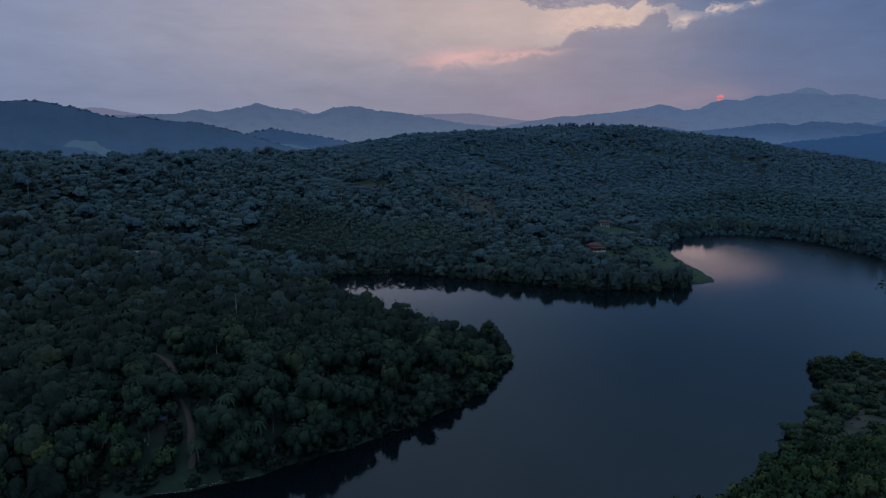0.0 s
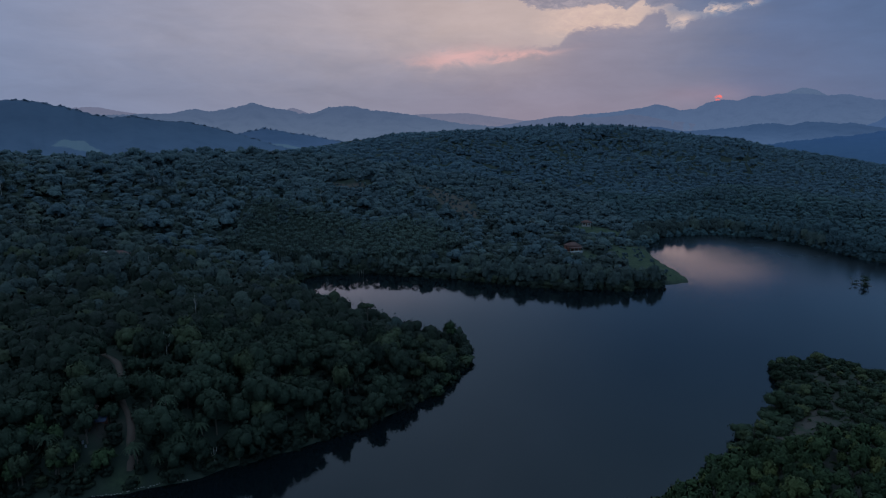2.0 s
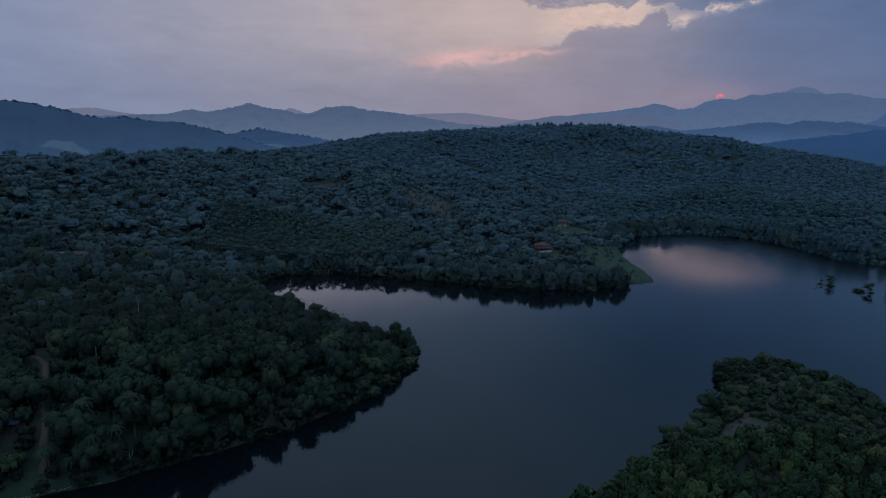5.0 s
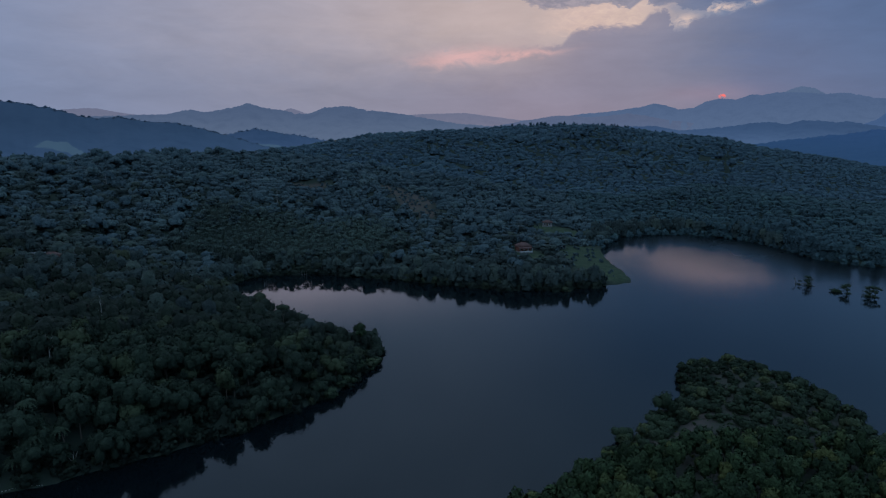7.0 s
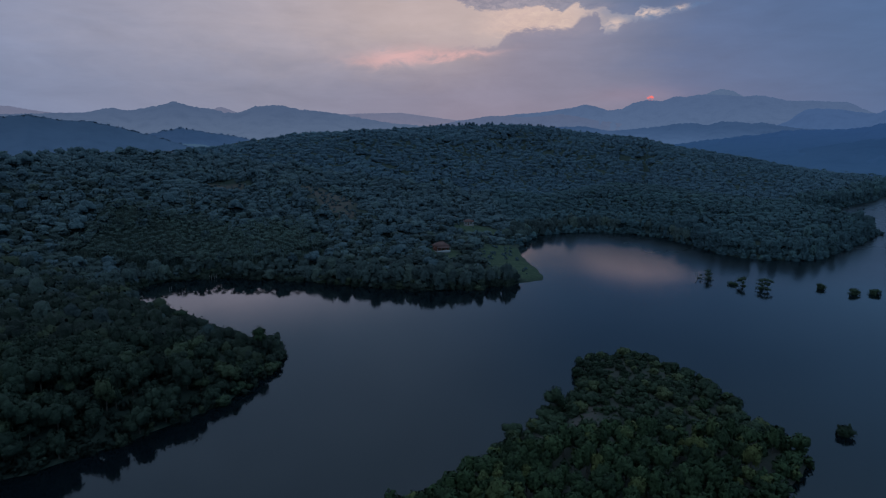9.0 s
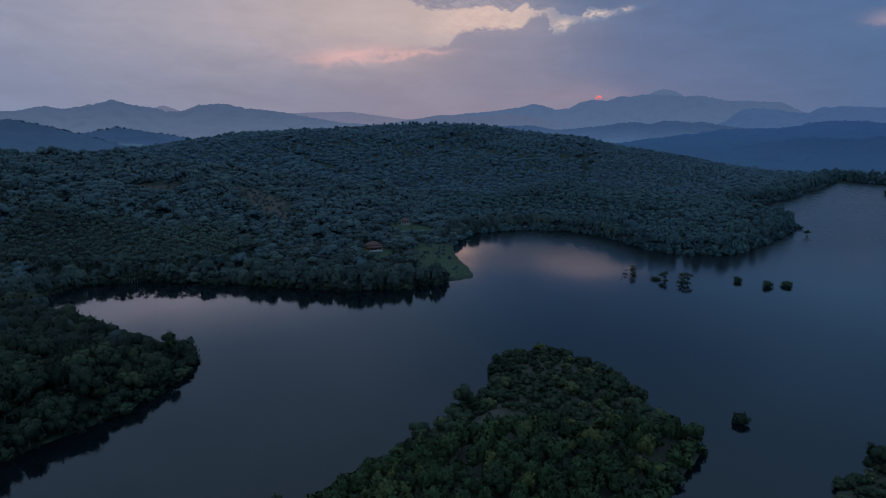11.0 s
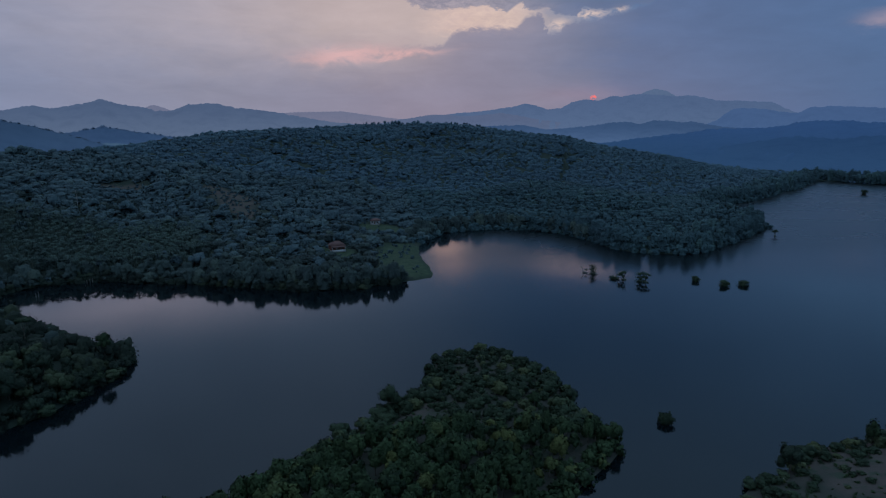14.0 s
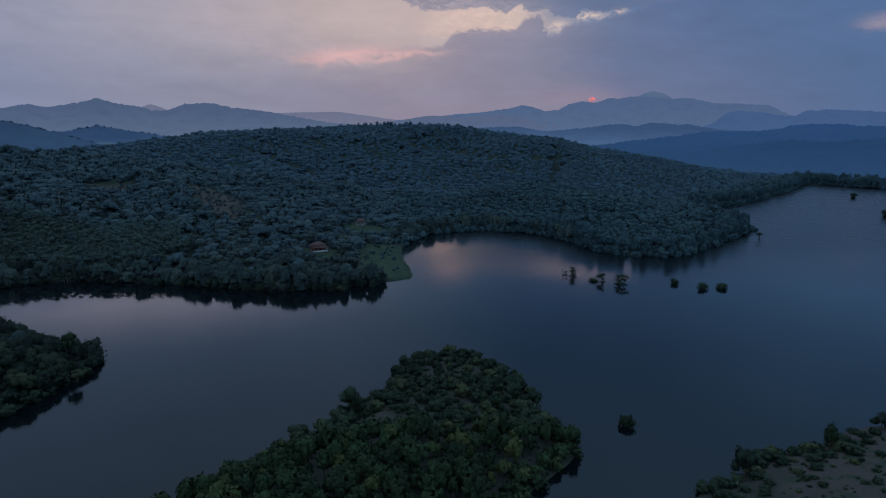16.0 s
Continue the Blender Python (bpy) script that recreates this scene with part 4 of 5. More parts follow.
    mass("shore_trees", "dark broad trees leaning over the bank of the cove", "trees", "hazed_broadleaf_mass", templates(380, 8, 9.0, 10.5, 0.4, 5, 56, 1.35, 0.0, False, 0.4, 0.5), x[ok], y[ok], z[ok] - 0.3,
         rng.uniform(0.85, 1.1, ok.sum()), rng, rng.uniform(0.85, 1.05, ok.sum()))
    x, y, rng = scatter(-100, 170, 360, 610, 3.2, 24)
    z, sd = ground_height(x, y)
    ok = (cover(x, y) > 0.5) & (sd > 2) & (rng.random(len(x)) < np.where(x > 100, 0.10, 0.42)) & (np.hypot(x - 108, y - 424) > 9) & (np.hypot(x - 140, y - 534) > 7)
    mass("clearing_scrub", "scattered low scrub on open ground", "scrub", "hazed_hill_mass", templates(340, 4, 3.0, 1.8, 0.0, 2, 18, 0.9, 0.7, False),
         x[ok], y[ok], z[ok] - 0.1, rng.uniform(0.5, 1.2, ok.sum()), rng)
    x, y, rng = scatter(-135, 40, 384, 486, 3.4, 22)
    z, sd = ground_height(x, y)
    grove = (x > -125) & (x < 20 + 12 * swell(x, y, 60.0, 3.0)) & (y > 388) & (y < 470 + 14 * swell(x, y, 50.0, 1.0))
    ok = grove & (sd > 3) & (cover(x, y, grow=1.0) < 0.4)
    palms = []
    for k in range(5):
        r = np.random.default_rng(320 + k)
        v, f, n = frond_arrays(r, 2.4, 8, 0.8, 3, 0.9)
        palms.append(join([(v + [0, 0, 10.5], f, n), tube([(0, 0, -0.5), (0, 0, 10.5)], [0.11, 0.08], 3)]))
    mass("palm_grove", "close-planted slender palms behind the cove", "palm grove", "hazed_palm_mass", palms, x[ok], y[ok], z[ok], rng.uniform(0.8, 1.12, ok.sum()), rng)


def beyond_crest(x):
    return np.interp(x, [-900, -350, -300, -240, -151, -100, -39, 213, 447, 676, 900], [540, 560, 640, 690, 760, 850, 945, 1115, 1115, 1060, 1190])


def hill():
    x, y, rng = scatter(-900, 1000, 690, 1190, 8.4, 31)
    z, sd = ground_height(x, y)
    ok = (sd > 3) & spread(x, y) & (cover(x, y, grow=3.0) < 0.4) & (rng.random(len(x)) < 0.97)
    # the far side of the crest is out of sight
    ok &= (y < beyond_crest(x)) & (x < 930)
    far = templates(400, 12, 11.8, 4.5, 0.4, 1, 14, 2.2, 0.0, False, 0.26, 0.93)
    # the hill's leaf colour carries the strongest blue haze of the woods
    mass("hill_forest", "dark wooded hill across the lake", "forest", "hazed_forest_mass", far, x[ok], y[ok], z[ok] - 2.0, rng.uniform(0.7, 1.3, ok.sum()), rng, rng.uniform(0.8, 1.2, ok.sum()))
    # taller trees that stand up along the skyline
    rng = np.random.default_rng(33)
    n = 70
    t = rng.random(n)
    x = np.interp(t, [0, .25, .45, .62, 1], [150, 206, 222, 285, 440]) + rng.normal(0, 4, n)
    y = 1086 + rng.normal(0, 10, n)
    z, sd = ground_height(x, y)
    slim = templates(430, 6, 6.0, 9.0, 0.8, 4, 50, 1.5, 0.75, False, 0.4, 0.4)
    mass("skyline_trees", "tall trees standing up along the hill crest", "trees", "hazed_forest_mass", slim, x, y, z, rng.uniform(0.45, 0.85, n), rng)


def far_bank():
    """The wooded bank at the foot of the hill across the lake."""
    x, y, rng = scatter(880, 1180, 640, 1010, 10.0, 35)
    z, sd = ground_height(x, y)
    ok = (sd > 0.5) & (sd < 30) & (x + 0.4 * y > 1220)
    mass("bank_trees", "hazy blue-green trees along the far bank", "trees", "hazed_far_mass", templates(450, 6, 11.0, 9.0, 0.4, 2, 16, 2.4, 0.0, False, 0.4, 0.92), x[ok], y[ok], z[ok] - 1.5,
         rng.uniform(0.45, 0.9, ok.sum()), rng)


def slope_trees(name, label, leaf, count, seed, size, span):
    """Trees along the crest of a hill behind; span: the run of the crest that they cover."""
    grid = SLOPES[name]
    rng = np.random.default_rng(seed)
    row, col = 7.6 + 0.6 * rng.random(count), rng.uniform(*span, count) * (grid.shape[1] - 2)
    a, b = row.astype(int), col.astype(int)
    u, v = (row - a)[:, None], (col - b)[:, None]
    p = (grid[a, b] * (1 - u) + grid[a + 1, b] * u) * (1 - v) + (grid[a, b + 1] * (1 - u) + grid[a + 1, b + 1] * u) * v
    mass("ridge_trees", label, "trees", leaf, templates(seed, 8, 10.0, 7.0, 0.4, 2, 14, 2.2, 0.0, False, 0.4, 0.85), p[:, 0], p[:, 1], p[:, 2] - 3.5, rng.uniform(0.5, 1.2, len(p)) * size, rng)


def crest_trees():
    """Large trees that stand up from the near shoulder of the hills."""
    rng = np.random.default_rng(36)
    x = np.concatenate([[-273, -266, -181, -190], rng.uniform(-430, -140, 16)])
    y = np.concatenate([[592, 596, 655, 652], np.interp(x[4:], [-430, -344, -300, -240, -140], [490, 500, 570, 620, 705])])
    z, sd = ground_height(x, y)
    size = np.concatenate([[1.35, 1.0, 1.25, 1.0], rng.uniform(0.5, 0.9, 16)])
    mass("crest_trees", "broad old trees standing up along the shoulder of the hill", "trees", "hazed_hill_mass", templates(460, 6, 9.5, 8.5, 2.0, 6, 60, 1.3, 0.72, True, 0.4, 0.35), x, y, z - 0.4, size, rng)


def near_isle():
    """The low isle with bare earth, shrubs and a stand of light-green trees."""
    shrubs = [tree_kind("shrub", "rounded dark-green shrub on bare reddish earth", "shrub", 500 + k, w, h, 0.25, "shrub_leaf", n, 190, 0.62, 0.09)
              for k, (w, h, n) in enumerate([(4.2, 2.6, 5), (3.4, 2.2, 4), (5.0, 3.2, 6), (2.8, 1.9, 4)])]
    acacias = [tree_kind("acacia_tree", "light-green feathery acacia on the isle", "tree", 520 + k, w, h, b, "acacia_leaf", n, 330, 0.8, 0.13)
               for k, (w, h, b, n) in enumerate([(4.6, 5.2, 1.6, 6), (3.8, 5.8, 1.8, 5), (5.2, 5.0, 1.4, 6), (3.4, 4.6, 1.5, 5)])]
    away(shrubs + acacias)
    x, y, rng = scatter(-40, 192, 60, 240, 3.9, 41)
    z, sd = ground_height(x, y)
    ok = (sd > -0.6) & (x > 10) & spread(x, y) & (y < 240) & (x < 195)
    # the wood grows on the near half of the isle
    wood = (y < 152 + 0.05 * (x - 100) + 6 * swell(x, y, 30.0, 2.0)) & (sd > 5)
    edge = (sd < 9) & ~wood
    keep = np.where(wood, 0.0, np.where(edge, 0.97, np.where(x > 138, 0.95, 0.74)))
    s = ok & (rng.random(len(x)) < keep) & ~((cover(x, y) > 0.4) & (sd > 7))
    order = np.nonzero(s)[0]
    order = order[np.argsort(-y[order])]
    for i in order[:298]:
        grow = rng.uniform(0.95, 1.45) if sd[i] < 9 else rng.uniform(0.55, 1.15)
        grow *= 0.82 if y[i] > 200 else 1.0
        copy_thing(shrubs[int(rng.integers(4))], at_place(x[i], y[i], z[i] - 0.15, rng.uniform(0, 6.28), grow, rng.uniform(0.8, 1.2)))
    more = order[298:]
    mass("scrub", "dense dark-green scrub along the isle's shore", "scrub", "acacia_mass", templates(550, 4, 4.2, 2.8, 0.1, 4, 70, 0.8, 0.6, False), x[more], y[more], z[more] - 0.15,
         rng.uniform(0.9, 1.4, len(more)), rng)
    s2 = ok & wood & (y > 96)
    w = s2 & (rng.random(len(x)) < 0.9)
    order = np.nonzero(w)[0]
    order = order[np.argsort(-y[order])]
    for i in order[:250]:
        copy_thing(acacias[int(rng.integers(4))], at_place(x[i], y[i], z[i] - 0.15, rng.uniform(0, 6.28), rng.uniform(0.7, 1.15), rng.uniform(0.85, 1.2)))
    left = order[250:]
    mass("acacia_wood", "light-green acacia wood on the isle", "woodland", "acacia_mass", templates(540, 5, 4.4, 5.2, 1.5, 5, 150, 0.95), x[left], y[left], z[left] - 0.15,
         rng.uniform(0.7, 1.15, len(left)), rng)
    # tufts of grass and seedlings on the open earth of the isle and the near shore
    x, y, rng = scatter(90, 330, 100, 238, 1.9, 44)
    z, sd = ground_height(x, y)
    ok = (sd > 1.2) & (rng.random(len(x)) < 0.22) & ((x < 195) | (sd < 25))
    mass("grass_tufts", "low dry grass tufts and seedlings on bare earth", "grass", "acacia_mass", templates(570, 5, 1.5, 0.7, 0.0, 2, 12, 0.42, 0.55, False), x[ok], y[ok], z[ok] - 0.08,
         rng.uniform(0.5, 1.3, ok.sum()), rng)
    return shrubs, acacias


peninsula()
valley()
hill()
far_bank()
crest_trees()
slope_trees("backdrop_left_hill", "hazy trees along the crest of the ridge behind the valley", "hazed_ridge_mass", 420, 470, 0.75, (0.4, 0.97))
slope_trees("backdrop_left_spur", "hazy blue trees along the crest of the low spur", "hazed_spur_mass", 120, 480, 0.8, (0.1, 0.95))
SHRUBS, ACACIAS = near_isle()


# ---- single trees, shrubs in the water, the near shore ----
def level(x, y):
    return float(ground_height(np.array([float(x)]), np.array([float(y)]))[0][0])


def stand_shrubs():
    """Shrubs and half-drowned trees that stand in the lake."""
    rng = np.random.default_rng(60)
    for x, y, w, h, what in [(202, 164, 5.2, 4.0, "round green shrub standing in the lake"), (312, 325, 5.0, 4.0, "small round bush standing in the lake"),
                             (322, 312, 6.4, 4.3, "small round bush standing in the lake"), (333, 311, 6.8, 4.0, "broad low bush standing in the lake"),
                             (793, 711, 9.0, 9.0, "lone tree standing far out in the lake"), (679, 548, 9.0, 10.0, "lone tree standing far out in the lake")]:
        thing = tagged(new("lake_shrub"), what, "shrub", "shrubs standing in the lake")
        ls = broad_lobes(rng, w, h * 0.85, 6, 0.1)
        part("trunk", trunk_arrays(rng, h * 0.6, 0.14, ls), "bark", thing)
        part("crown", crown_arrays(rng, ls, 380, 0.7, 0.6, -0.9), "shrub_leaf", thing)
        thing.matrix_basis = at_place(x, y, -0.35)
    # the flat-topped tree on its clump of roots
    thing = tagged(new("lake_tree"), "flat-topped little tree on a root mound in the lake", "tree", "trees standing in the lake")
    part("trunk", join([tube([(0, 0, -2), (0.1, 0, 0.6), (0, 0.1, 3.6)], [0.9, 0.3, 0.2]), tube([(0, 0, 2.2), (1.6, 0.2, 3.8)], [0.16, 0.08], 4), tube([(0, 0, 2.0), (-1.7, 0, 3.7)], [0.16, 0.08], 4)]), "bark", thing)
    part("crown", crown_arrays(rng, [(0, 0, 4.3, 2.2, 2.2, 1.0), (2.0, 0.3, 4.0, 1.5, 1.4, 0.7), (-2.1, -0.2, 3.9, 1.5, 1.4, 0.7), (0.2, 0, 5.2, 1.1, 1.1, 0.6)], 220, 0.7), "shrub_leaf", thing)
    part("root_mound", crown_arrays(rng, [(0, 0, 0.2, 1.3, 1.2, 0.7)], 60, 0.5), "shrub_leaf", thing)
    thing.matrix_basis = at_place(462, 452, -0.3)
    # leaning, half-dead trees
    for x, y, kind in [(259, 353, 0), (270, 336, 1), (280, 328, 2)]:
        label = ["drowned tree of bare branches with a few leaves", "leaning drowned tree with a low leafy clump", "forked drowned tree with ragged leaves"][kind]
        thing = tagged(new("drowned_tree"), label, "tree", "trees standing in the lake")
        if kind == 0:
            limbs = [tube([(-6, 0, -1), (-5.4, 0, 1.5), (-6.2, 0, 4.4)], [0.3, 0.22, 0.1], 5), tube([(-6, 0.5, 0.3), (-1, 0.2, 1.5), (4, -0.2, 1.1), (6.3, 0, 0.1)], [0.24, 0.26, 0.22, 0.1], 5),
                     tube([(1.0, 0, -1), (1.3, 0, 3), (0.8, 0, 6.5)], [0.22, 0.16, 0.07], 5), tube([(3.2, 0, -1), (3.0, 0.2, 2.5), (3.6, 0, 5.6)], [0.16, 0.11, 0.05], 5),
                     tube([(-3, 0, -1), (-3.3, 0, 2.4), (-2.5, 0, 3.8)], [0.14, 0.1, 0.04], 5)]
            lobes = [(0.9, 0, 6.4, 1.6, 1.3, 1.1), (1.6, 0, 4.6, 1.5, 1.2, 1.2), (0.2, 0, 3.6, 1.3, 1.1, 1.0), (-3.0, 0, 3.0, 0.9, 0.8, 0.8), (-6.1, 0, 4.2, 0.6, 0.6, 0.5), (3.5, 0, 5.0, 0.5, 0.5, 0.8), (1.6, 0, 2.2, 1.5, 1.2, 1.2), (1.4, 0, 0.5, 2.0, 1.3, 0.9), (-4.0, 0, 0.5, 1.4, 1.0, 0.7)]
        elif kind == 1:
            limbs = [tube([(2.6, 0, -1.5), (2.0, 0, 2.2), (0.8, 0, 5.0), (2.6, 0, 8.2)], [0.26, 0.2, 0.14, 0.04], 5), tube([(1.9, 0, 2.6), (3.6, 0, 6.0), (4.8, 0, 9.2)], [0.14, 0.09, 0.03], 5),
                     tube([(-3, 0, -1), (-3.4, 0, 1.6)], [0.16, 0.08], 5)]
            lobes = [(0.6, 0, 5.0, 1.9, 1.5, 1.5), (2.2, 0, 5.8, 1.5, 1.3, 1.3), (-0.6, 0, 3.8, 1.3, 1.1, 1.0), (-3.6, 0, 1.4, 2.2, 1.6, 1.4), (-1.8, 0, 0.9, 1.6, 1.4, 1.0), (-5.0, 0, 0.8, 1.2, 1.2, 0.9), (1.8, 0, 2.6, 1.2, 1.1, 1.2), (2.4, 0, 0.5, 1.3, 1.1, 0.8)]
        else:
            limbs = [tube([(-0.6, 0, -1.5), (-0.8, 0, 2.5), (-2.2, 0, 6.5)], [0.28, 0.2, 0.07], 5), tube([(2.2, 0, -1.5), (2.0, 0, 3.0), (2.8, 0, 7.0)], [0.26, 0.18, 0.07], 5)]
            lobes = [(-2.0, 0, 5.8, 1.6, 1.4, 1.4), (0.2, 0, 6.8, 1.7, 1.4, 1.2), (2.4, 0, 6.4, 1.6, 1.4, 1.0), (-2.6, 0, 3.4, 1.3, 1.2, 1.2), (4.0, 0, 5.6, 0.9, 0.9, 0.7), (-1.6, 0, 0.9, 2.2, 1.7, 1.2), (1.4, 0, 0.6, 1.8, 1.5, 0.9), (-1.0, 0, 2.6, 1.3, 1.2, 1.3), (2.2, 0, 3.4, 1.2, 1.1, 1.4), (0.5, 0, 4.2, 1.5, 1.2, 1.6)]
        lobes = [(1.1 * a, b, 0.92 * c, 1.5 * d, 1.4 * e, 1.2 * f) for a, b, c, d, e, f in lobes]
        part("trunk", join(limbs), "dead_wood" if kind == 0 else "bark", thing)
        part("crown", crown_arrays(rng, lobes, 480 if kind else 320, 0.75, 0.5), "shrub_leaf", thing)
        thing.matrix_basis = at_place(x, y, -0.4, -0.65, 0.88)


def single_trees():
    rng = np.random.default_rng(61)
    # the light tree at the tip of the peninsula
    thing = tree_kind("broadleaf_tree", "tall light-green tree at the tip of the peninsula", "tree", 610, 6.2, 6.2, 6.4, "acacia_leaf", 6, 420, 0.6, 0.2)
    thing.matrix_basis = at_place(18.6, 240.4, level(18.6, 240.4) - 0.3)
    for seed, x, y, w, h, b, leaf, label in [(611, 119.5, 183.5, 7.2, 8.6, 1.6, "shrub_leaf", "upright green tree at the isle's water edge"),
                                             (612, 164, 176, 4.2, 4.6, 1.0, "acacia_leaf", "yellowing small tree on the isle"),
                                             (613, 179.6, 152.5, 5.6, 5.6, 1.2, "acacia_leaf", "light-green tree leaning over the isle's shore"),
                                             (614, 218.7, 131.2, 6.6, 7.0, 1.0, "broadleaf", "rounded green tree at the water's edge"),
                                             (615, 252.0, 140.0, 4.0, 6.4, 1.4, "acacia_leaf", "slim tree above the shrubs on the near shore"),
                                             (616, 276.5, 147.6, 5.8, 4.6, 0.8, "broadleaf", "dark broad tree on the near shore"),
                                             (617, 290.5, 151.0, 5.8, 5.6, 1.0, "broadleaf", "dark broad tree on the near shore"),
                                             (618, -17.0, 260.5, 6.4, 2.8, 10.6, "shrub_leaf", "umbrella-crowned tree above the shore woods")]:
        thing = tree_kind("small_tree", label, "tree", seed, w, h, b, leaf, 7, 420, 0.62, 0.16)
        thing.matrix_basis = at_place(x, y, level(x, y) - 0.2)
    # coconut palms
    for k, (x, y, h) in enumerate([(-59.3, 157.6, 9), (-54.2, 152.5, 10), (-63.5, 149.5, 7), (-58.0, 150.0, 5.5), (-49.5, 158, 7), (-75, 163, 8), (-84, 146, 9)]):
        palm = palm_kind(620 + k, h, 3.9, "coconut palm with drooping fronds above the shore woods")
        palm.matrix_basis = at_place(x, y, level(x, y) - 0.2)
    # young light-green trees and gardens by the sheds
    x, y, r = scatter(-125, -74, 112, 150, 4.6, 63)
    z, sd = ground_height(x, y)
    for k in np.nonzero((sd > 3) & (r.random(len(x)) < 0.55) & (cover(x, y, grow=0.5) < 0.4))[0]:
        copy_thing(ACACIAS[int(r.integers(4))], at_place(x[k], y[k], z[k] - 0.15, r.uniform(0, 6.28), r.uniform(0.7, 1.25), r.uniform(0.9, 1.3)))
    # bare pale trunks among the woods
    for k, (x, y, h) in enumerate([(-81.7, 238, 13), (-73, 191.4, 11), (-265, 399, 12), (-82, 503, 12), (-46, 155, 5), (-128, 300, 12), (-200, 470, 13)]):
        thing = tagged(new("dead_tree"), "bare pale dead tree among green woods", "dead tree")
        r = np.random.default_rng(640 + k)
        limbs = [tube([(0, 0, -0.5), (0.1, 0, h * 0.5), (r.uniform(-.5, .5), 0, h)], [0.2, 0.13, 0.04], 5)]
        for q in range(5):
            z0, a = h * r.uniform(0.45, 0.85), r.uniform(0, 6.28)
            limbs.append(tube([(0.1, 0, z0), (math.cos(a) * 1.1, math.sin(a) * 1.1, z0 + 1.0), (math.cos(a) * 1.6, math.sin(a) * 1.6, z0 + 2.0)], [0.08, 0.05, 0.02], 4))
        part("trunk", join(limbs), "dead_wood", thing)
        thing.matrix_basis = at_place(x, y, level(x, y) - 0.2)


def near_shore():
    """Shrubs scattered over the bare near shore."""
    bushes = [tree_kind("shore_bush", "low round bush on the bare near shore", "bush", 560 + k, w, h, 0.2, "shrub_leaf", n, 190, 0.62, 0.08)
              for k, (w, h, n) in enumerate([(4.2, 2.4, 5), (3.4, 2.0, 4), (5.0, 2.8, 6)])]
    for k, bush in enumerate(bushes):
        bush.matrix_basis = at_place(232 + 11 * k, 134, level(232 + 11 * k, 134) - 0.1)
    x, y, rng = scatter(192, 345, 70, 165, 5.2, 71)
    z, sd = ground_height(x, y)
    ok = (sd > 0.6) & (rng.random(len(x)) < np.where(sd < 9, 0.75, 0.52))
    i = np.nonzero(ok)[0]
    i = i[np.argsort(-y[i])][:230]
    for k, (bx, by, grow) in enumerate([(204.8, 127.6, 1.0), (207.0, 126.4, 0.9), (209.8, 128.2, 1.0), (211.8, 127.0, 0.8), (226, 135.5, 1.2), (229, 138.2, 1.1), (233, 139.2, 1.2), (236.5, 140, 0.9), (240, 139, 0.9), (248, 140.5, 1.1), (254, 141.5, 1.2), (258, 142.5, 1.0)]):
        copy_thing(bushes[k % 3], at_place(bx, by, level(bx, by) - 0.12, k, grow, 0.9))
    for k in i:
        grow = rng.uniform(0.7, 1.25) if sd[k] < 9 else rng.uniform(0.4, 0.85)
        copy_thing(bushes[int(rng.integers(3))], at_place(x[k], y[k], z[k] - 0.12, rng.uniform(0, 6.28), grow, rng.uniform(0.65, 0.95)))
    for k, (sx, sy) in enumerate([(214.8, 128.4), (213.4, 130.2), (222, 131.2), (216, 129), (236, 140.5), (240, 141)]):
        stone = tagged(new("shore_stone", None), "pale weathered stone at the water's edge", "stone", "stones on the near shore")
        r = np.random.default_rng(700 + k)
        v, f = octahedron()
        part("stone_body", (v * r.uniform(0.7, 1.2, (6, 1)) * [0.5, 0.4, 0.3], f), "pale_stone", stone)
        stone.matrix_basis = at_place(sx, sy, level(sx, sy) + 0.1, k)


# ---- buildings ----
def box(x0, x1, y0, y1, z0, z1):
    v = np.array([(x, y, z) for z in (z0, z1) for y in (y0, y1) for x in (x0, x1)], float)
    q = [(0, 2, 3, 1), (4, 5, 7, 6), (0, 1, 5, 4), (2, 6, 7, 3), (0, 4, 6, 2), (1, 3, 7, 5)]
    return v, np.array([t for a, b, c, d in q for t in ((a, b, c), (a, c, d))])


def slab(quad, thick):
    """A flat roof plane with thickness, from its four corners."""
    q = np.array(quad, float)
    n = np.cross(q[1] - q[0], q[3] - q[0])
    n = n / np.linalg.norm(n) * thick
    n *= np.sign(n[2])
    v = np.vstack([q, q - n])
    f = [(0, 1, 2), (0, 2, 3), (4, 6, 5), (4, 7, 6)]
    for a in range(4):
        b = (a + 1) % 4
        f += [(a, a + 4, b + 4), (a, b + 4, b)]
    return v, np.array(f)


def hip_roof(w, d, z, rise, over, thick=0.16):
    a, b, r = w / 2 + over, d / 2 + over, max(w / 2 - d / 2, 0.2)
    c = [(-a, -b, z), (a, -b, z), (a, b, z), (-a, b, z)]
    p, q = (-r, 0, z + rise), (r, 0, z + rise)
    return [slab([c[0], c[1], q, p], thick), slab([c[2], c[3], p, q], thick), slab([c[3], c[0], p, (p[0], p[1] + 0.02, p[2])], thick), slab([c[1], c[2], (q[0], q[1] + 0.02, q[2]), q], thick)]


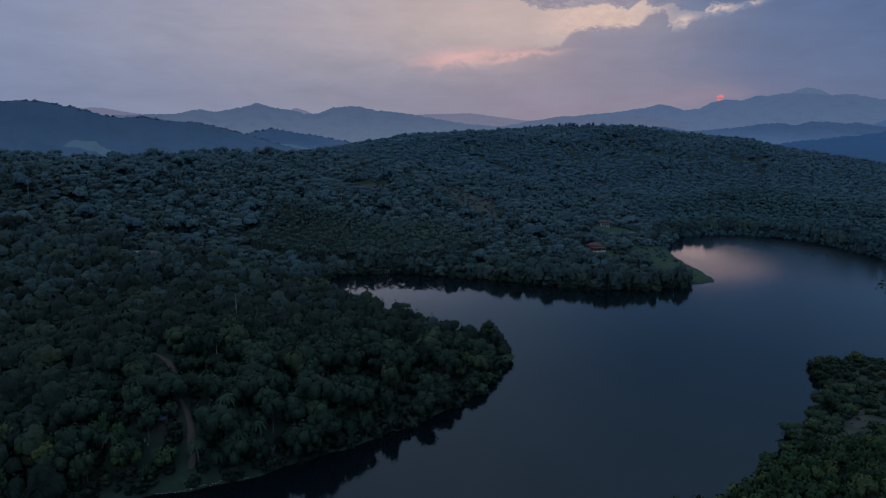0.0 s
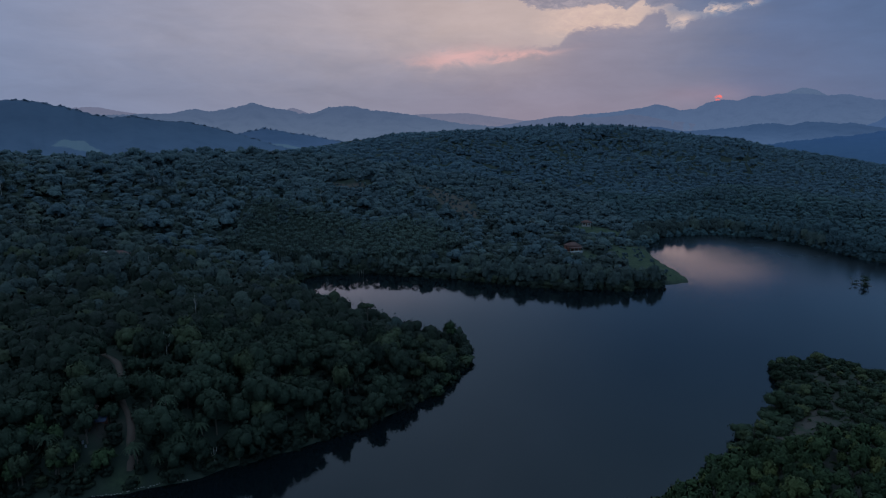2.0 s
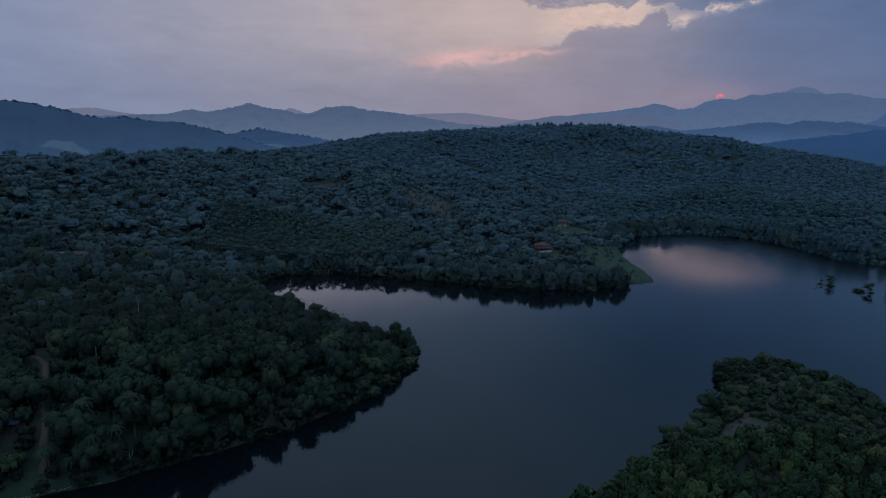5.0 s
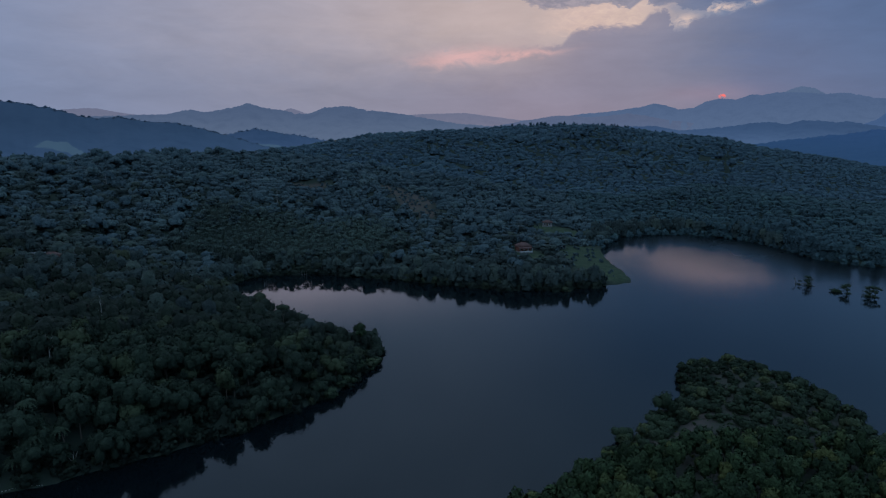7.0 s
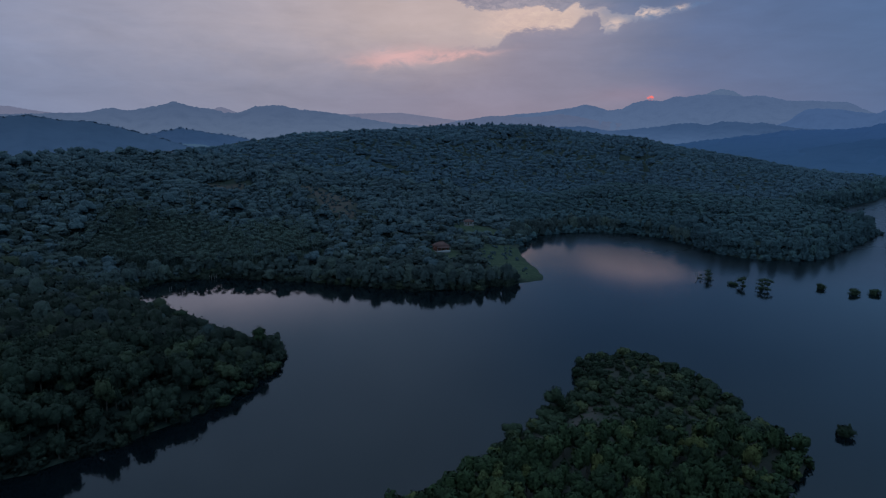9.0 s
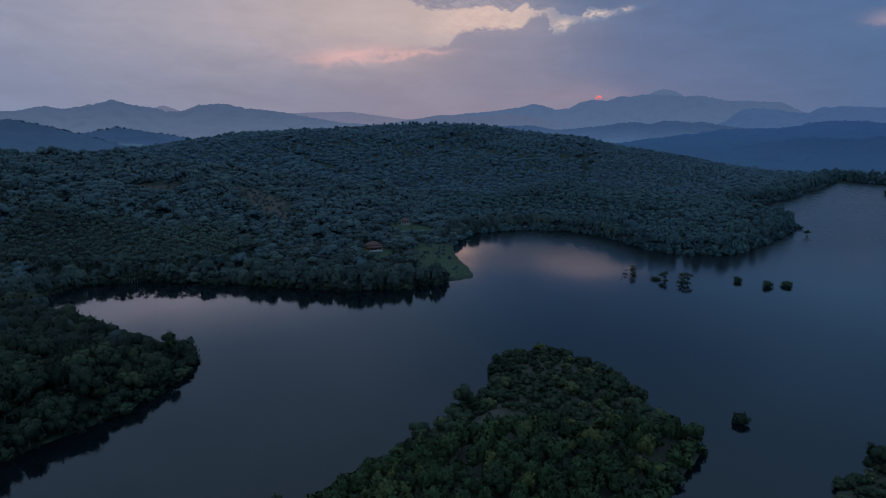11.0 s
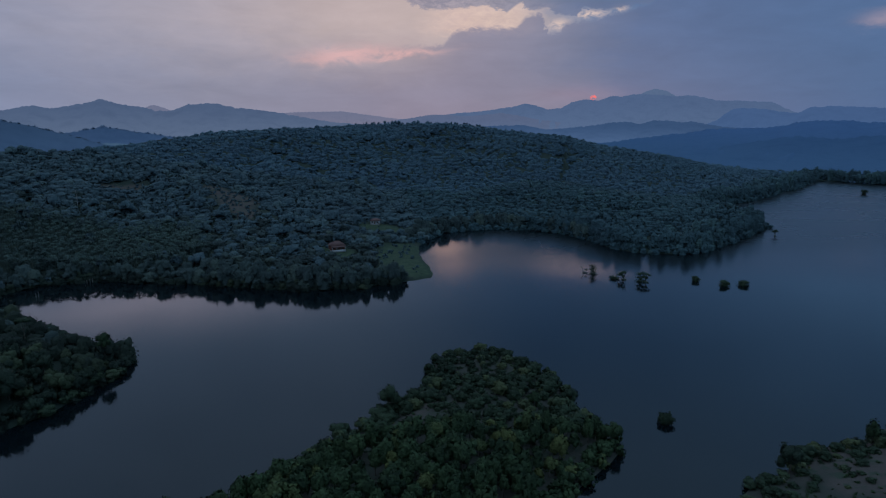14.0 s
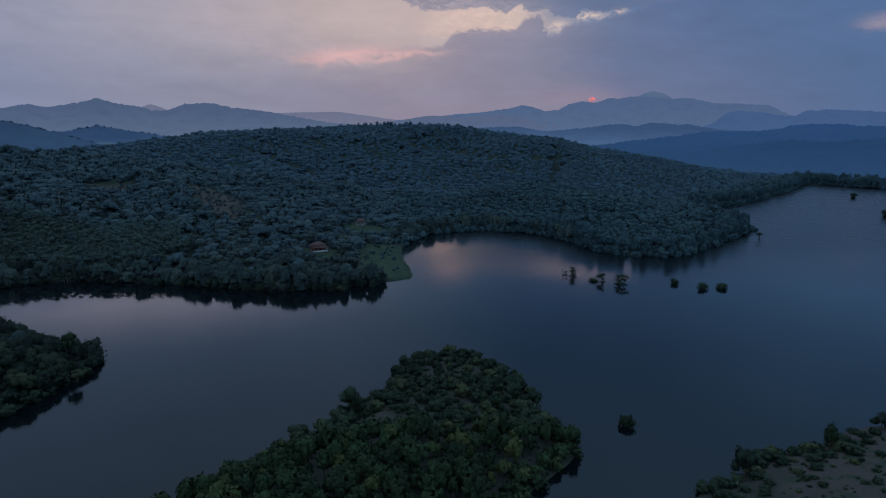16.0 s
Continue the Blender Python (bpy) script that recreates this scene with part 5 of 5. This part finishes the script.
def walls_with_openings(w, d, h, openings, t=0.2):
    """Four walls; the front (towards -y) has openings (x0, x1, z0, z1) that go through it."""
    pieces = [box(-w / 2, w / 2, d / 2 - t, d / 2, 0, h), box(-w / 2, -w / 2 + t, -d / 2 + t, d / 2 - t, 0, h), box(w / 2 - t, w / 2, -d / 2 + t, d / 2 - t, 0, h)]
    at = -w / 2
    for x0, x1, z0, z1 in sorted(openings):
        pieces.append(box(at, x0, -d / 2, -d / 2 + t, 0, h))
        if z0 > 0:
            pieces.append(box(x0, x1, -d / 2, -d / 2 + t, 0, z0))
        pieces.append(box(x0, x1, -d / 2, -d / 2 + t, z1, h))
        at = x1
    pieces.append(box(at, w / 2, -d / 2, -d / 2 + t, 0, h))
    return join(pieces)


def house(name, label, x, y, turn, w, d, h, roof, wall, porch):
    thing = tagged(new(name), label, "house")
    openings = [(-w * 0.36, -w * 0.36 + 1.2, 0.9, 2.1), (-0.5, 0.5, 0.0, 2.1), (w * 0.36 - 1.2, w * 0.36, 0.9, 2.1)]
    part("wall", walls_with_openings(w, d, h, openings), wall, thing)
    part("plinth", box(-w / 2 - 0.3, w / 2 + 0.3, -d / 2 - 0.3, d / 2 + 0.3, -1.2, -0.002), "pale_stone", thing)
    for plane in hip_roof(w, d, h, w * 0.26, 0.7):
        part("roof_plane", plane, roof, thing)
    for x0, x1, z0, z1 in openings:
        if z0 == 0:
            part("door", box(x0, x1, -d / 2 + 0.06, -d / 2 + 0.11, z0, z1), "door_wood", thing)
        else:
            win = part("window", join([box(x0, x1, -d / 2 + 0.03, -d / 2 + 0.09, z0, z0 + 0.08), box(x0, x1, -d / 2 + 0.03, -d / 2 + 0.09, z1 - 0.08, z1), box((x0 + x1) / 2 - 0.04, (x0 + x1) / 2 + 0.04, -d / 2 + 0.03, -d / 2 + 0.09, z0 + 0.08, z1 - 0.08)]), "door_wood", thing)
            part("pane", box(x0, x1, -d / 2 + 0.12, -d / 2 + 0.14, z0, z1), "dark_glass", win)
    if porch:
        part("porch_roof", slab([(-w / 2, -d / 2 - 3.2, h - 0.9), (w / 2, -d / 2 - 3.2, h - 0.9), (w / 2, -d / 2 - 0.72, h - 0.25), (-w / 2, -d / 2 - 0.72, h - 0.25)], 0.1), roof, thing)
        part("porch_parapet", box(-w / 2, w / 2, -d / 2 - 3.1, -d / 2 - 2.9, -0.9, 0.75), "plaster", thing)
        for k in range(4):
            px = -w / 2 + 0.2 + k * (w - 0.4) / 3
            part("post", box(px - 0.1, px + 0.1, -d / 2 - 3.1, -d / 2 - 2.9, 0.751, h - 0.95), "plaster", thing)
    thing.matrix_basis = at_place(x, y, level(x, y) + 0.6, turn)


def shed(label, x, y, turn, w, d, h, roof, wall):
    """A lean-to shed on posts with a sloping sheet roof."""
    thing = tagged(new("shed"), label, "shed")
    part("roof", slab([(-w / 2 - 0.4, -d / 2 - 0.5, h - 0.3), (w / 2 + 0.4, -d / 2 - 0.5, h - 0.3), (w / 2 + 0.4, d / 2 + 0.4, h + 0.7), (-w / 2 - 0.4, d / 2 + 0.4, h + 0.7)], 0.06), roof, thing)
    part("wall", join([box(-w / 2, w / 2, d / 2 - 0.12, d / 2, -0.5, h + 0.4), box(-w / 2, -w / 2 + 0.12, -d / 2, d / 2 - 0.12, -0.5, h - 0.35)]), wall, thing)
    for px in (-w / 2 + 0.08, 0.0, w / 2 - 0.08):
        part("post", box(px - 0.06, px + 0.06, -d / 2, -d / 2 + 0.12, -0.5, h - 0.25), "door_wood", thing)
    thing.matrix_basis = at_place(x, y, level(x, y) + 0.2, turn)


def buildings():
    house("house", "red-tiled house with pale porch among trees", 106, 428, 0.25, 9.5, 6.5, 3.4, "roof_tile", "brick_wall", True)
    house("house", "white farmhouse on a green lawn at the wood's edge", 140, 535, -0.2, 7.5, 5.5, 2.8, "roof_tile", "plaster", False)
    house("house", "low house with a long red roof in the woods", -158, 331, 0.15, 8.0, 5.0, 2.8, "roof_tile", "brick_wall", False)
    shed("grey sheet-metal roofed shed beside the red-roofed house", -168, 334, 0.1, 7.0, 4.0, 2.6, "metal_sheet", "plaster")
    shed("small shed with a blue tarpaulin roof near the shore", -75.0, 153.5, 0.2, 3.8, 2.6, 2.4, "blue_tarpaulin", "brick_wall")
    shed("small shed with a pale sheet roof near the shore", -78.5, 156.0, -0.5, 3.2, 2.6, 2.5, "rusty_sheet", "brick_wall")
    shed("white pump shed at the foot of the wooded bank", 139.6, 352.6, 0.0, 3.4, 2.4, 1.8, "metal_sheet", "plaster")
    for k, (x, y) in enumerate([(-36, 379.5), (-34.8, 380.6), (-33.8, 381.6), (-32.4, 382.0), (-51.3, 351.8), (-51.0, 354.1), (-37.5, 380.8)]):
        thing = tagged(new("lake_post"), "pale bare stake standing in shallow water", "stake", "stakes in the cove")
        part("stake", tube([(0, 0, -1.5), (0.1 * (k % 3 - 1), 0, 2.4 + 0.3 * (k % 3))], [0.13, 0.07], 5), "dead_wood", thing)
        thing.matrix_basis = at_place(x, y, -0.2, k)
    # pale stones laid along the foot of the bank
    edging = tagged(new("stone_edging"), "row of pale stones along the foot of the bank", "edging")
    r = np.random.default_rng(710)
    for k in range(34):
        t = k / 33.0
        x, y = -50.9 - 21.0 * t + r.normal(0, 0.12), 149.2 - 7.6 * t + 0.5 * math.sin(7 * t) + r.normal(0, 0.12)
        v, f = octahedron()
        part("stone", (v * r.uniform(0.75, 1.25, (6, 1)) * [0.3, 0.18, 0.16] + [x, y, level(x, y) + 0.15], f), "pale_stone", edging)
    for x, y, h in [(-71.6, 152.0, 0.9), (-77.5, 150.0, 0.8), (-76.6, 149.6, 0.7), (-71.0, 154.6, 0.9)]:
        drum = tagged(new("water_drum"), "small grey drum beside the sheds", "drum", "drums by the sheds")
        part("drum_body", tube([(0, 0, 0), (0, 0, 0.1), (0, 0, h - 0.1), (0, 0, h)], [0.27, 0.30, 0.30, 0.25], 10), "metal_sheet", drum)
        part("lid", tube([(0, 0, h), (0, 0, h + 0.06)], [0.2, 0.18], 8), "metal_sheet", drum)
        drum.matrix_basis = at_place(x, y, level(x, y))


stand_shrubs()
single_trees()
near_shore()
buildings()
